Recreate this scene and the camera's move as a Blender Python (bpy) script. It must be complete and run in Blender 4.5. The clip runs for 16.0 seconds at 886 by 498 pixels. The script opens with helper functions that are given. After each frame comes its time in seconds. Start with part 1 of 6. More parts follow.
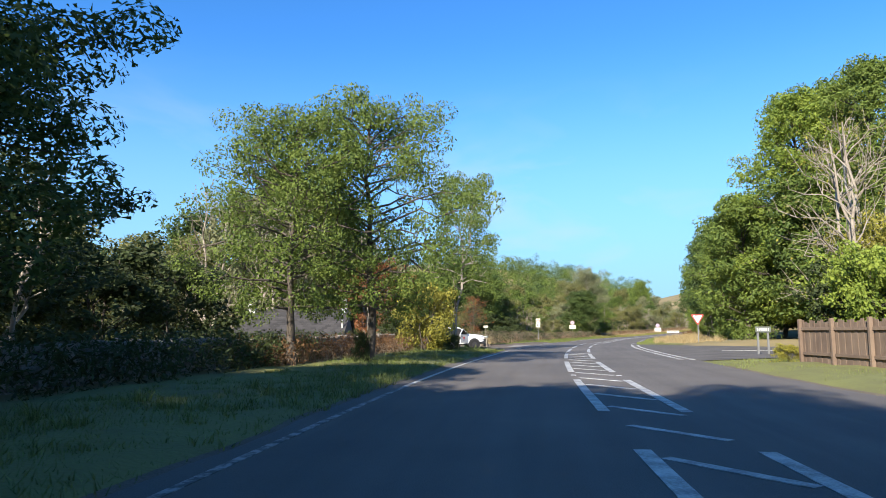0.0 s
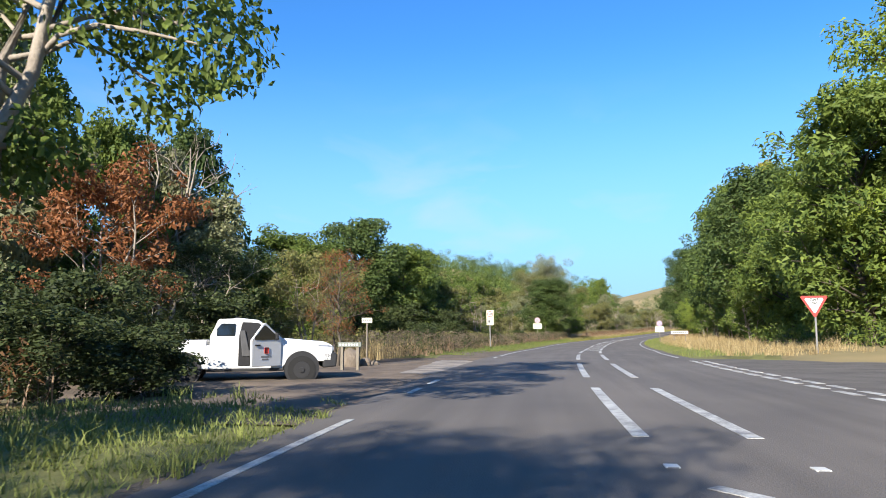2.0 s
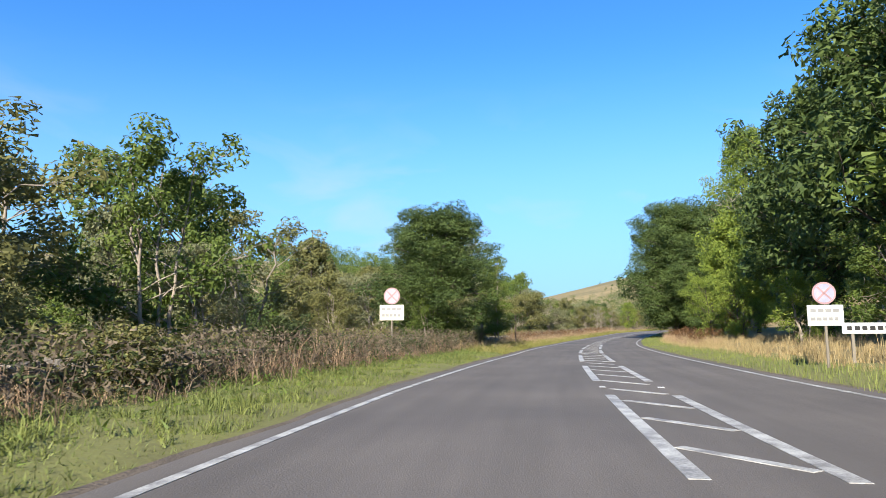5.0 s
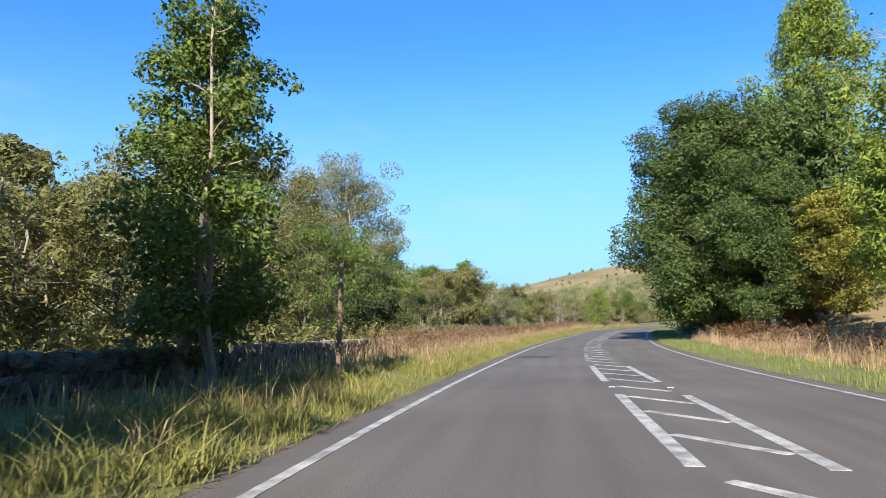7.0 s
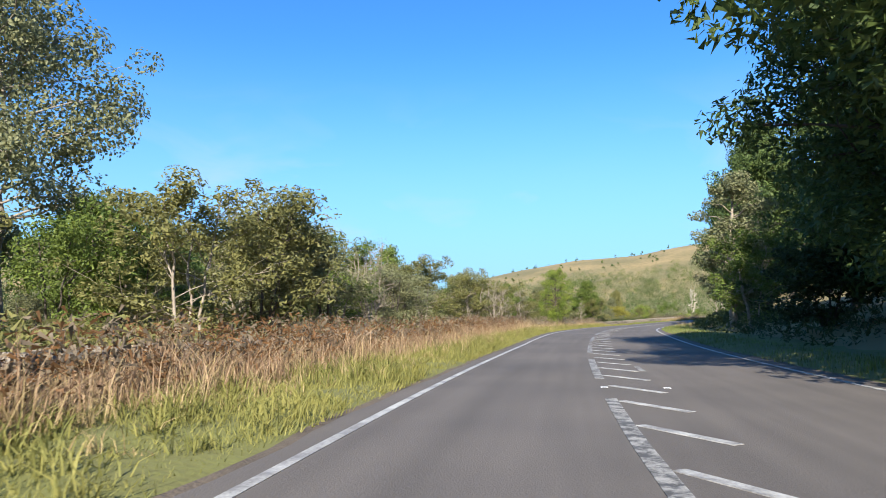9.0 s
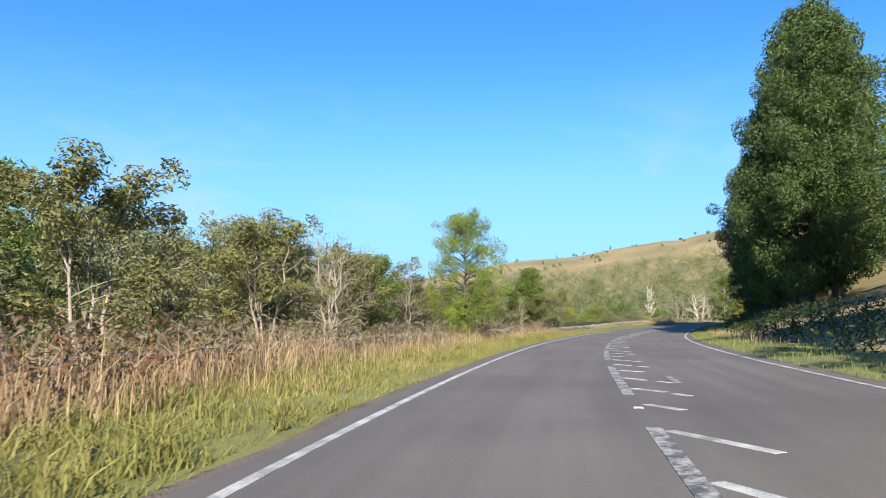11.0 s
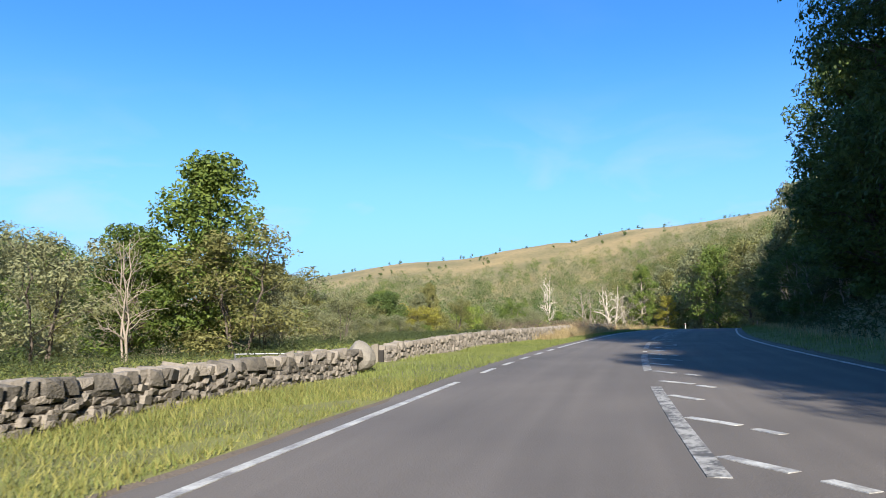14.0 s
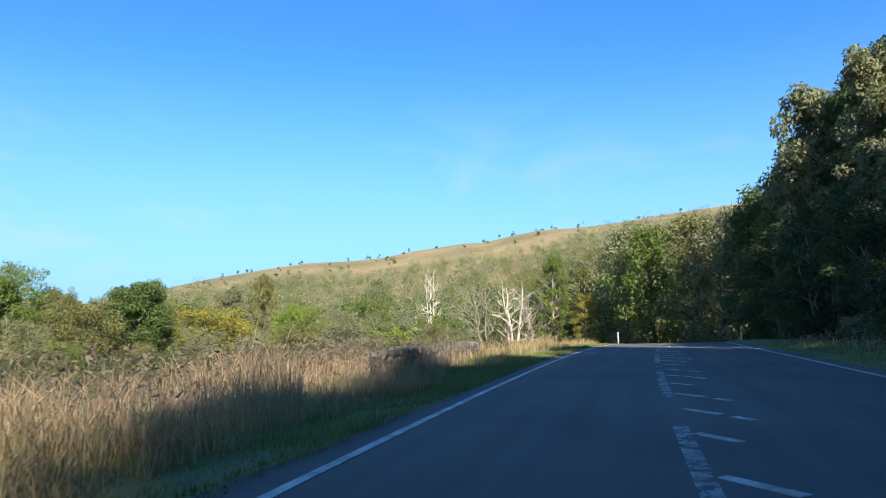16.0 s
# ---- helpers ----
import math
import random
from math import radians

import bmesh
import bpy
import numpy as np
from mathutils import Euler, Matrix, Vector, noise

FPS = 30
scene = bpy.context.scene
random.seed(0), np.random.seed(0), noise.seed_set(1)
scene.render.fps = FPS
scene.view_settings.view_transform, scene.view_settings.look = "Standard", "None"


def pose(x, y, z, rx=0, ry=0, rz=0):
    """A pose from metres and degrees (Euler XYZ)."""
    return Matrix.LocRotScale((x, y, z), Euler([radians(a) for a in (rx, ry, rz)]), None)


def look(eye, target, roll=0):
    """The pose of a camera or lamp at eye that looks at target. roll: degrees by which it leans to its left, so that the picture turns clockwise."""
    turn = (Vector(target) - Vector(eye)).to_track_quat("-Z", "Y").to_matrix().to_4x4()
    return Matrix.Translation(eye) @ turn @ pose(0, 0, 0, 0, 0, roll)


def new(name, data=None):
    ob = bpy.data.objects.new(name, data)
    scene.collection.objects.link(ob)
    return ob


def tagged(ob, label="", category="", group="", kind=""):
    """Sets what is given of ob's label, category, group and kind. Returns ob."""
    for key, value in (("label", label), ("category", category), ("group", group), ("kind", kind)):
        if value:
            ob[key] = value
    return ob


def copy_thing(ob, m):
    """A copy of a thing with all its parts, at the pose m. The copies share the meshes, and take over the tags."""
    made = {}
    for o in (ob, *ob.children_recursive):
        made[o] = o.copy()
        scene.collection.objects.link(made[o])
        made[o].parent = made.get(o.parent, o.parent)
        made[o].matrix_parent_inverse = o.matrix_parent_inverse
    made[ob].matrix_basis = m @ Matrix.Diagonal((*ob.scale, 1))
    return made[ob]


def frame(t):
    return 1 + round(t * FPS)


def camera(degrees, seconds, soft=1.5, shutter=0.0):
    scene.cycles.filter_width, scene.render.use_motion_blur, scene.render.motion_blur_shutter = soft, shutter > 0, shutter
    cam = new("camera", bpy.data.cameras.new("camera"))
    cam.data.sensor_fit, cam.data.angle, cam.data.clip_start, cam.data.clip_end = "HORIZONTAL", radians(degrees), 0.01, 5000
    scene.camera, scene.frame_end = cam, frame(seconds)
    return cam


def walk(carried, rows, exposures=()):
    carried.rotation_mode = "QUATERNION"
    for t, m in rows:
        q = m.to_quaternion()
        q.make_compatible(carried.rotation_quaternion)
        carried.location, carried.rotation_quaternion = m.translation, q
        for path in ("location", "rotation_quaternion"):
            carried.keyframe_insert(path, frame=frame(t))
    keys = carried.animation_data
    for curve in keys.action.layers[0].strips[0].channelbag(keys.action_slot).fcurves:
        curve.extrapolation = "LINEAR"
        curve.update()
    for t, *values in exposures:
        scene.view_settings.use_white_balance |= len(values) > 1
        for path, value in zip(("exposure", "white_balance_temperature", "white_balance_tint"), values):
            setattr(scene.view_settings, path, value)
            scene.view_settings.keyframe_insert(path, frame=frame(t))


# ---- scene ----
EXPO, SKY_STRENGTH, SUN_STRENGTH = 1.28, 0.146, 5.0

PATH = [
    (0, (0.000, 0.000, 1.065), (-0.272, 9.921, 2.289), -0.01),
    (0.5, (0.594, 7.076, 1.060), (0.480, 16.999, 2.291), -0.05),
    (1, (1.352, 14.326, 1.047), (1.401, 24.249, 2.288), -0.09),
    (1.5, (2.285, 21.753, 1.033), (2.508, 31.674, 2.266), -0.12),
    (2, (3.408, 29.361, 1.023), (3.818, 39.275, 2.268), -0.15),
    (2.5, (4.737, 37.158, 1.027), (5.345, 47.062, 2.275), -0.17),
    (3, (6.288, 45.150, 1.050), (7.105, 55.037, 2.311), -0.19),
    (3.5, (8.075, 53.329, 1.067), (9.110, 63.196, 2.322), -0.20),
    (4, (10.107, 61.680, 1.026), (11.357, 71.520, 2.294), -0.20),
    (4.5, (12.379, 70.179, 0.921), (13.828, 79.990, 2.205), -0.19),
    (5, (14.882, 78.801, 0.844), (16.518, 88.582, 2.132), -0.18),
    (5.5, (17.611, 87.522, 0.871), (19.430, 97.271, 2.153), -0.15),
    (6, (20.568, 96.318, 0.953), (22.567, 106.035, 2.209), -0.13),
    (6.5, (23.754, 105.167, 1.015), (25.932, 114.848, 2.248), -0.10),
    (7, (27.175, 114.049, 1.043), (29.540, 123.686, 2.281), -0.08),
    (7.5, (30.846, 122.941, 1.054), (33.410, 132.527, 2.290), -0.06),
    (8, (34.772, 131.823, 1.079), (37.538, 141.352, 2.319), -0.05),
    (8.5, (38.947, 140.683, 1.159), (41.909, 150.155, 2.393), -0.04),
    (9, (43.363, 149.511, 1.286), (46.516, 158.921, 2.518), -0.05),
    (9.5, (48.014, 158.291, 1.426), (51.364, 167.631, 2.668), -0.07),
    (10, (52.903, 167.001, 1.599), (56.453, 176.265, 2.855), -0.10),
    (10.5, (58.027, 175.617, 1.854), (61.780, 184.799, 3.125), -0.13),
    (11, (63.386, 184.115, 2.144), (67.345, 193.209, 3.421), -0.18),
    (11.5, (68.981, 192.466, 2.363), (73.151, 201.464, 3.642), -0.24),
    (12, (74.816, 200.636, 2.518), (79.205, 209.528, 3.812), -0.30),
    (12.5, (80.898, 208.589, 2.685), (85.515, 217.362, 3.994), -0.38),
    (13, (87.233, 216.289, 2.872), (92.087, 224.931, 4.201), -0.47),
    (13.5, (93.825, 223.708, 3.051), (98.924, 232.203, 4.405), -0.56),
    (14, (100.675, 230.825, 3.248), (106.025, 239.161, 4.624), -0.66),
    (14.5, (107.782, 237.628, 3.516), (113.388, 245.790, 4.916), -0.77),
    (15, (115.142, 244.112, 3.862), (120.998, 252.093, 5.279), -0.88),
    (15.5, (122.740, 250.276, 4.259), (128.835, 258.075, 5.682), -0.99),
    (16, (130.562, 256.121, 4.634), (136.887, 263.735, 6.054), -1.11),
]

cam = camera(67.0, 16.0, soft=0.9, shutter=0.03)
walk(cam, [(t, look(eye, target, roll)) for t, eye, target, roll in PATH], exposures=[(0.0, EXPO), (16.0, EXPO)])

# ---- world and sun ----
SUN_AZ, SUN_EL = radians(206.0), radians(29.0)
world = bpy.data.worlds.new("sky_world")
scene.world = world
world.use_nodes = True
wn, wl = world.node_tree.nodes, world.node_tree.links
sky = wn.new("ShaderNodeTexSky")
sky.sky_type, sky.sun_disc, sky.sun_elevation, sky.sun_rotation = "NISHITA", False, SUN_EL, SUN_AZ
sky.air_density, sky.dust_density, sky.ozone_density = 0.62, 0.05, 4.0
wn["Background"].inputs[1].default_value = SKY_STRENGTH
vivid = wn.new("ShaderNodeHueSaturation")
vivid.inputs["Saturation"].default_value = 1.2
wl.new(sky.outputs[0], vivid.inputs["Color"])
# pale haze low over the hills, thin high cloud, and small puffs of cloud low down
def sky_node(kind, **values):
    node = wn.new(kind)
    for key, value in values.items():
        node.inputs[key.replace("_", " ")].default_value = value
    return node


at = wn.new("ShaderNodeTexCoord")
height = wn.new("ShaderNodeSeparateXYZ")
wl.new(at.outputs["Generated"], height.inputs[0])


def over(below, factor, colour):
    """Lays a colour over the sky by a factor."""
    veil = wn.new("ShaderNodeMix")
    veil.data_type = "RGBA"
    veil.inputs[7].default_value = (*colour, 1)
    wl.new(factor, veil.inputs["Factor"])
    wl.new(below, veil.inputs[6])
    return veil.outputs[2]


def cloud(scale, stretched, turned, low, high, most):
    stretch = sky_node("ShaderNodeMapping", Scale=stretched, Rotation=turned)
    wisp = sky_node("ShaderNodeTexNoise", Scale=scale, Detail=7, Distortion=0.5)
    thin = sky_node("ShaderNodeMapRange", From_Min=low, From_Max=high, To_Max=most)
    wl.new(at.outputs["Generated"], stretch.inputs[0])
    wl.new(stretch.outputs[0], wisp.inputs["Vector"])
    wl.new(wisp.outputs["Fac"], thin.inputs["Value"])
    return thin.outputs[0]


haze = sky_node("ShaderNodeMapRange", From_Min=0.0, From_Max=0.42, To_Min=0.97, To_Max=0.0)
haze.interpolation_type = "SMOOTHSTEP"
wl.new(height.outputs["Z"], haze.inputs["Value"])
band = sky_node("ShaderNodeMapRange", From_Min=0.12, From_Max=0.36, To_Min=1.0, To_Max=0.0)
wl.new(height.outputs["Z"], band.inputs["Value"])
puff = wn.new("ShaderNodeMath")
puff.operation = "MULTIPLY"
wl.new(cloud(5.0, (1.0, 1.0, 2.6), (0.0, 0.0, 0.8), 0.54, 0.74, 0.5), puff.inputs[0])
wl.new(band.outputs[0], puff.inputs[1])
clear = over(vivid.outputs[0], haze.outputs[0], (1.05, 1.95, 2.62))
wispy = over(clear, cloud(1.1, (1.2, 3.0, 5.5), (0.2, 0.35, 0.5), 0.56, 0.9, 0.1), (1.9, 2.3, 2.7))
wl.new(over(wispy, puff.outputs[0], (2.1, 2.35, 2.6)), wn["Background"].inputs[0])
sun = new("sun", bpy.data.lights.new("sun", "SUN"))
sun.data.energy, sun.data.angle, sun.data.color = SUN_STRENGTH, radians(0.6), (1.0, 0.93, 0.82)
toward = Vector((math.sin(SUN_AZ) * math.cos(SUN_EL), math.cos(SUN_AZ) * math.cos(SUN_EL), math.sin(SUN_EL)))
sun.matrix_world = look(toward * 200, (0, 0, 0))

# ---- materials ----
COLOUR_SCALE = 0.72  # all surface colours scaled down, which deepens the shade against the sky


def material(name, base, rough=0.8, metal=0.0, scale=3.0, amount=0.25, fine=40.0, bump=0.2, second=None, island=0.0, translucent=0.0, objects=0.0, spec=0.4):
    """A surface with a broad stain and a fine grain; island and objects vary it from piece to piece."""
    m = bpy.data.materials.new(name)
    m.use_nodes = True
    base, second = tuple(c * COLOUR_SCALE for c in base), second and tuple(c * COLOUR_SCALE for c in second)
    n, l = m.node_tree.nodes, m.node_tree.links
    p = n["Principled BSDF"]
    p.inputs["Roughness"].default_value, p.inputs["Metallic"].default_value = rough, metal
    p.inputs["Specular IOR Level"].default_value = spec
    at = n.new("ShaderNodeTexCoord")
    big, small = n.new("ShaderNodeTexNoise"), n.new("ShaderNodeTexNoise")
    for t, s, d in ((big, scale, 4), (small, fine, 3)):
        t.inputs["Scale"].default_value, t.inputs["Detail"].default_value = s, d
        l.new(at.outputs["Object"], t.inputs["Vector"])
    ramp = n.new("ShaderNodeValToRGB")
    other = second or tuple(c * 0.6 for c in base)
    ramp.color_ramp.elements[0].color, ramp.color_ramp.elements[1].color = (*other, 1), (*base, 1)
    ramp.color_ramp.elements[0].position, ramp.color_ramp.elements[1].position = 0.5 - amount, 0.5 + amount
    mix = n.new("ShaderNodeMath")
    mix.operation = "MULTIPLY_ADD"
    mix.inputs[1].default_value = 0.35
    l.new(small.outputs["Fac"], mix.inputs[0])
    half = n.new("ShaderNodeMath")
    half.operation = "MULTIPLY_ADD"
    half.inputs[1].default_value, half.inputs[2].default_value = 0.65, 0.0
    l.new(big.outputs["Fac"], half.inputs[0])
    l.new(half.outputs[0], mix.inputs[2])
    value = mix.outputs[0]
    for wanted, node, port in ((island, "ShaderNodeNewGeometry", "Random Per Island"), (objects, "ShaderNodeObjectInfo", "Random")):
        if wanted:
            src, add = n.new(node), n.new("ShaderNodeMath")
            add.operation = "MULTIPLY_ADD"
            add.inputs[1].default_value = wanted
            l.new(src.outputs[port], add.inputs[0])
            sub = n.new("ShaderNodeMath")
            sub.operation = "SUBTRACT"
            sub.inputs[1].default_value = wanted / 2
            l.new(value, sub.inputs[0])
            l.new(sub.outputs[0], add.inputs[2])
            value = add.outputs[0]
    l.new(value, ramp.inputs[0])
    l.new(ramp.outputs[0], p.inputs["Base Color"])
    if bump:
        b = n.new("ShaderNodeBump")
        b.inputs["Strength"].default_value, b.inputs["Distance"].default_value = bump, 0.02
        l.new(small.outputs["Fac"], b.inputs["Height"])
        l.new(b.outputs[0], p.inputs["Normal"])
    if translucent:
        tr, sh = n.new("ShaderNodeBsdfTranslucent"), n.new("ShaderNodeMixShader")
        sh.inputs[0].default_value = translucent
        l.new(ramp.outputs[0], tr.inputs[0])
        l.new(p.outputs[0], sh.inputs[1])
        l.new(tr.outputs[0], sh.inputs[2])
        l.new(sh.outputs[0], n["Material Output"].inputs[0])
    return m


def leaf_material(name, light, dark):
    return material(name, light, rough=0.6, second=dark, scale=0.6, fine=6.0, amount=0.22, bump=0, island=0.3, translucent=0.38, objects=0.12, spec=0.25)


ASPHALT = material("asphalt", (0.186, 0.162, 0.139), 0.85, scale=0.35, fine=60, second=(0.114, 0.101, 0.091), amount=0.2, bump=0.4)


def streak(m, amount, scale=(2.2, 0.09, 1.0)):
    """Tyre-worn streaks that run along the road, by its own coordinates (across, along)."""
    n, l = m.node_tree.nodes, m.node_tree.links
    uv, mp, tx, rng_, mul = (n.new(k) for k in ("ShaderNodeTexCoord", "ShaderNodeMapping", "ShaderNodeTexNoise", "ShaderNodeMapRange", "ShaderNodeMix"))
    mp.inputs["Scale"].default_value = scale
    tx.inputs["Scale"].default_value, tx.inputs["Detail"].default_value = 1.0, 5
    rng_.inputs["From Min"].default_value, rng_.inputs["From Max"].default_value = 0.32, 0.68
    rng_.inputs["To Min"].default_value, rng_.inputs["To Max"].default_value = 1 - amount, 1 + amount * 0.6
    mul.data_type, mul.blend_type = "RGBA", "MULTIPLY"
    mul.inputs["Factor"].default_value = 1.0
    base = n["Principled BSDF"].inputs["Base Color"]
    src = base.links[0].from_socket
    l.new(uv.outputs["UV"], mp.inputs[0])
    l.new(mp.outputs[0], tx.inputs["Vector"])
    l.new(tx.outputs["Fac"], rng_.inputs["Value"])
    l.new(src, mul.inputs[6])
    l.new(rng_.outputs[0], mul.inputs[7])
    l.new(mul.outputs[2], base)


streak(ASPHALT, 0.16)
ASPHALT_OLD = material("old_asphalt", (0.17, 0.15, 0.13), 0.9, scale=0.9, fine=40, second=(0.085, 0.075, 0.065), amount=0.16, bump=0.5)
GRAVEL = material("trodden_gravel", (0.27, 0.2, 0.14), 0.95, scale=0.8, fine=45, second=(0.1, 0.08, 0.062), amount=0.14, bump=1.0)
CONCRETE = material("pale_concrete", (0.42, 0.36, 0.3), 0.9, scale=1.6, fine=30, second=(0.17, 0.15, 0.125), amount=0.12, bump=0.5)
LINE = material("line_paint", (0.66, 0.65, 0.6), 0.6, scale=3.5, fine=40, second=(0.26, 0.25, 0.235), amount=0.11, bump=0.15)
SOIL = material("soil", (0.21, 0.165, 0.12), 0.95, scale=1.5, fine=30, second=(0.1, 0.078, 0.058), bump=0.8)
TURF = material("turf", (0.25, 0.26, 0.065), 0.95, scale=0.9, fine=16, second=(0.14, 0.13, 0.05), bump=0.5)
MOOR = material("moor_ground", (0.37, 0.275, 0.125), 0.95, scale=0.022, fine=0.3, second=(0.19, 0.165, 0.07), amount=0.12, bump=0)
GRASS = material("grass_blades", (0.3, 0.335, 0.085), 0.7, second=(0.13, 0.165, 0.045), scale=0.4, fine=3, bump=0, island=0.5, translucent=0.3)
STRAW = material("dry_grass", (0.62, 0.48, 0.24), 0.8, second=(0.28, 0.2, 0.09), scale=0.4, fine=3, bump=0, island=0.6, translucent=0.25)
WEED = material("brown_weed_stalks", (0.33, 0.23, 0.145), 0.85, second=(0.12, 0.085, 0.06), scale=0.4, fine=3, bump=0, island=0.6, translucent=0.15)
BARK = material("grey_bark", (0.16, 0.13, 0.1), 0.9, scale=3, fine=25, second=(0.07, 0.055, 0.042), bump=0.8)
BLEACHED = material("bleached_dead_wood", (0.85, 0.76, 0.62), 0.85, scale=3, fine=20, second=(0.45, 0.38, 0.3), bump=0.4)
PALE_BARK = material("pale_bark", (0.5, 0.43, 0.34), 0.85, scale=3, fine=20, second=(0.2, 0.16, 0.12), bump=0.6)
STONE = material("wall_stone", (0.3, 0.262, 0.215), 0.92, scale=5, fine=34, second=(0.1, 0.09, 0.075), amount=0.2, bump=1.0, island=0.55, objects=0.55)
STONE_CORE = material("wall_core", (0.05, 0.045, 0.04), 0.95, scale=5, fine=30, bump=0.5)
SLATE = material("slate", (0.085, 0.078, 0.075), 0.9, scale=3, fine=30, second=(0.05, 0.047, 0.045), bump=0.3, objects=0.5, spec=0.2)
RENDERED = material("white_render", (0.72, 0.7, 0.64), 0.85, scale=1.2, fine=30, second=(0.5, 0.48, 0.42), bump=0.2)
WHITE = material("white_sign_face", (0.75, 0.75, 0.72), 0.5, scale=2, fine=12, second=(0.6, 0.6, 0.56), bump=0)
CREAM = material("cream_sign_face", (0.7, 0.66, 0.5), 0.5, scale=2, fine=12, second=(0.56, 0.52, 0.38), bump=0)
RED = material("red_sign_paint", (0.55, 0.05, 0.04), 0.5, scale=3, fine=20, second=(0.42, 0.05, 0.04), bump=0)
BLUE = material("blue_sign_paint", (0.42, 0.42, 0.62), 0.5, scale=3, fine=20, bump=0)
FADED_RED = material("faded_red_paint", (0.5, 0.3, 0.3), 0.6, scale=4, fine=20, bump=0)
FADED = material("faded_sign_face", (0.46, 0.43, 0.45), 0.6, scale=4, fine=20, second=(0.32, 0.29, 0.34), bump=0)
BLACK = material("black_paint", (0.025, 0.025, 0.025), 0.5, scale=5, fine=30, bump=0)
GREY_PAINT = material("grey_sign_post", (0.33, 0.33, 0.32), 0.55, 0.2, scale=3, fine=30, second=(0.24, 0.235, 0.225), bump=0.05)
WOOD = material("weathered_wood", (0.28, 0.2, 0.14), 0.85, scale=2, fine=30, second=(0.16, 0.11, 0.08), bump=0.4, objects=0.3)
POST_WOOD = material("grey_post_wood", (0.3, 0.26, 0.2), 0.85, scale=3, fine=30, bump=0.4)
BOARD = material("green_grey_board", (0.24, 0.26, 0.22), 0.7, scale=3, fine=25, bump=0.1)
PAINT = material("white_car_paint", (0.8, 0.8, 0.79), 0.25, scale=1, fine=4, second=(0.74, 0.74, 0.73), bump=0, spec=0.6)
RUBBER = material("tyre_rubber", (0.02, 0.02, 0.02), 0.85, scale=5, fine=50, bump=0.3)
PLASTIC = material("black_plastic", (0.03, 0.03, 0.032), 0.55, scale=5, fine=60, bump=0.1)
GLASS = material("dark_car_glass", (0.02, 0.025, 0.028), 0.06, scale=1, fine=2, bump=0, spec=0.7)
LAMP = material("headlamp_glass", (0.5, 0.52, 0.55), 0.1, 0.3, scale=4, fine=20, second=(0.2, 0.21, 0.22), bump=0)
STEEL = material("galvanised_steel", (0.4, 0.41, 0.42), 0.45, 0.8, scale=4, fine=25, bump=0.05)
CAB_SHADE = material("cab_shade", (0.03, 0.03, 0.033), 0.9, scale=5, fine=40, bump=0.2)
LEAF = {
    "dark": leaf_material("dark_green_leaves", (0.17, 0.235, 0.062), (0.06, 0.1, 0.03)),
    "green": leaf_material("green_leaves", (0.25, 0.32, 0.062), (0.09, 0.145, 0.032)),
    "bright": leaf_material("bright_green_leaves", (0.37, 0.45, 0.07), (0.14, 0.21, 0.035)),
    "yellow": leaf_material("yellow_green_leaves", (0.52, 0.46, 0.075), (0.2, 0.2, 0.04)),
    "olive": leaf_material("olive_leaves", (0.34, 0.325, 0.11), (0.15, 0.155, 0.055)),
    "grey": leaf_material("grey_green_leaves", (0.37, 0.375, 0.19), (0.185, 0.2, 0.095)),
    "red": leaf_material("red_brown_leaves", (0.48, 0.19, 0.07), (0.2, 0.085, 0.035)),
    "ivy": leaf_material("dark_ivy_leaves", (0.11, 0.145, 0.045), (0.045, 0.06, 0.024)),
}

# ---- the line of the road: heading in degrees every 10 m, heights, and its edges across it ----
S_FIRST = -60.0
HEADINGS = [-5.5, -3.88, -2.26, -0.64, 0.98, 2.6, 4.22, 5.84, 7.46, 9.1, 10.73, 12.36, 13.95, 15.39, 16.73, 18.04, 19.34, 20.67, 22.06, 23.53, 24.97, 26.33, 27.69, 29.07, 30.5, 31.98, 33.54, 35.21, 37.05, 39.06, 41.23, 43.52, 45.89, 48.3, 50.69, 53.02, 55.35, 56.25, 57.15, 58.05, 58.95, 59.85, 60.75, 58.5, 55.5, 52, 48.5, 45, 42, 39]
_s = np.arange(S_FIRST, S_FIRST + 10 * len(HEADINGS) - 9.5, 1.0)
_h = np.radians(np.interp(_s, S_FIRST + 10 * np.arange(len(HEADINGS)), HEADINGS))
_x = 0.7525 + np.r_[0, np.cumsum(np.sin((_h[1:] + _h[:-1]) / 2))]
_y = -59.923 + np.r_[0, np.cumsum(np.cos((_h[1:] + _h[:-1]) / 2))]
Z_S = [-60, 40, 60, 80, 100, 120, 140, 160, 180, 200, 220, 240, 260, 280, 300, 320, 340, 360, 430]
Z_H = [0, 0, 0, -0.2, -0.08, 0, 0.05, 0.28, 0.63, 1.18, 1.52, 1.88, 2.28, 2.96, 3.62, 4.12, 4.45, 4.45, 2.6]
_z = np.interp(_s, Z_S, Z_H)
_z = np.convolve(np.pad(_z, 6, mode="edge"), np.ones(13) / 13, "valid")


def along(s, d):
    """World x, y of the place s metres along the line and d metres to its right."""
    a = np.interp(s, _s, _h)
    return np.interp(s, _s, _x) + d * np.cos(a), np.interp(s, _s, _y) - d * np.sin(a)


def road_z(s):
    return np.interp(s, _s, _z)


def edge_left(s):
    return np.interp(s, [-60, 15, 40, 60, 76, 92, 112, 165, 185, 210, 235, 255, 273, 290, 305, 330, 430], [-2.5, -2.4, -2.2, -2.37, -2.75, -2.6, -1.93, -2.03, -1.96, -2.24, -2.5, -2.75, -2.63, -2.43, -2.6, -2.9, -2.9])


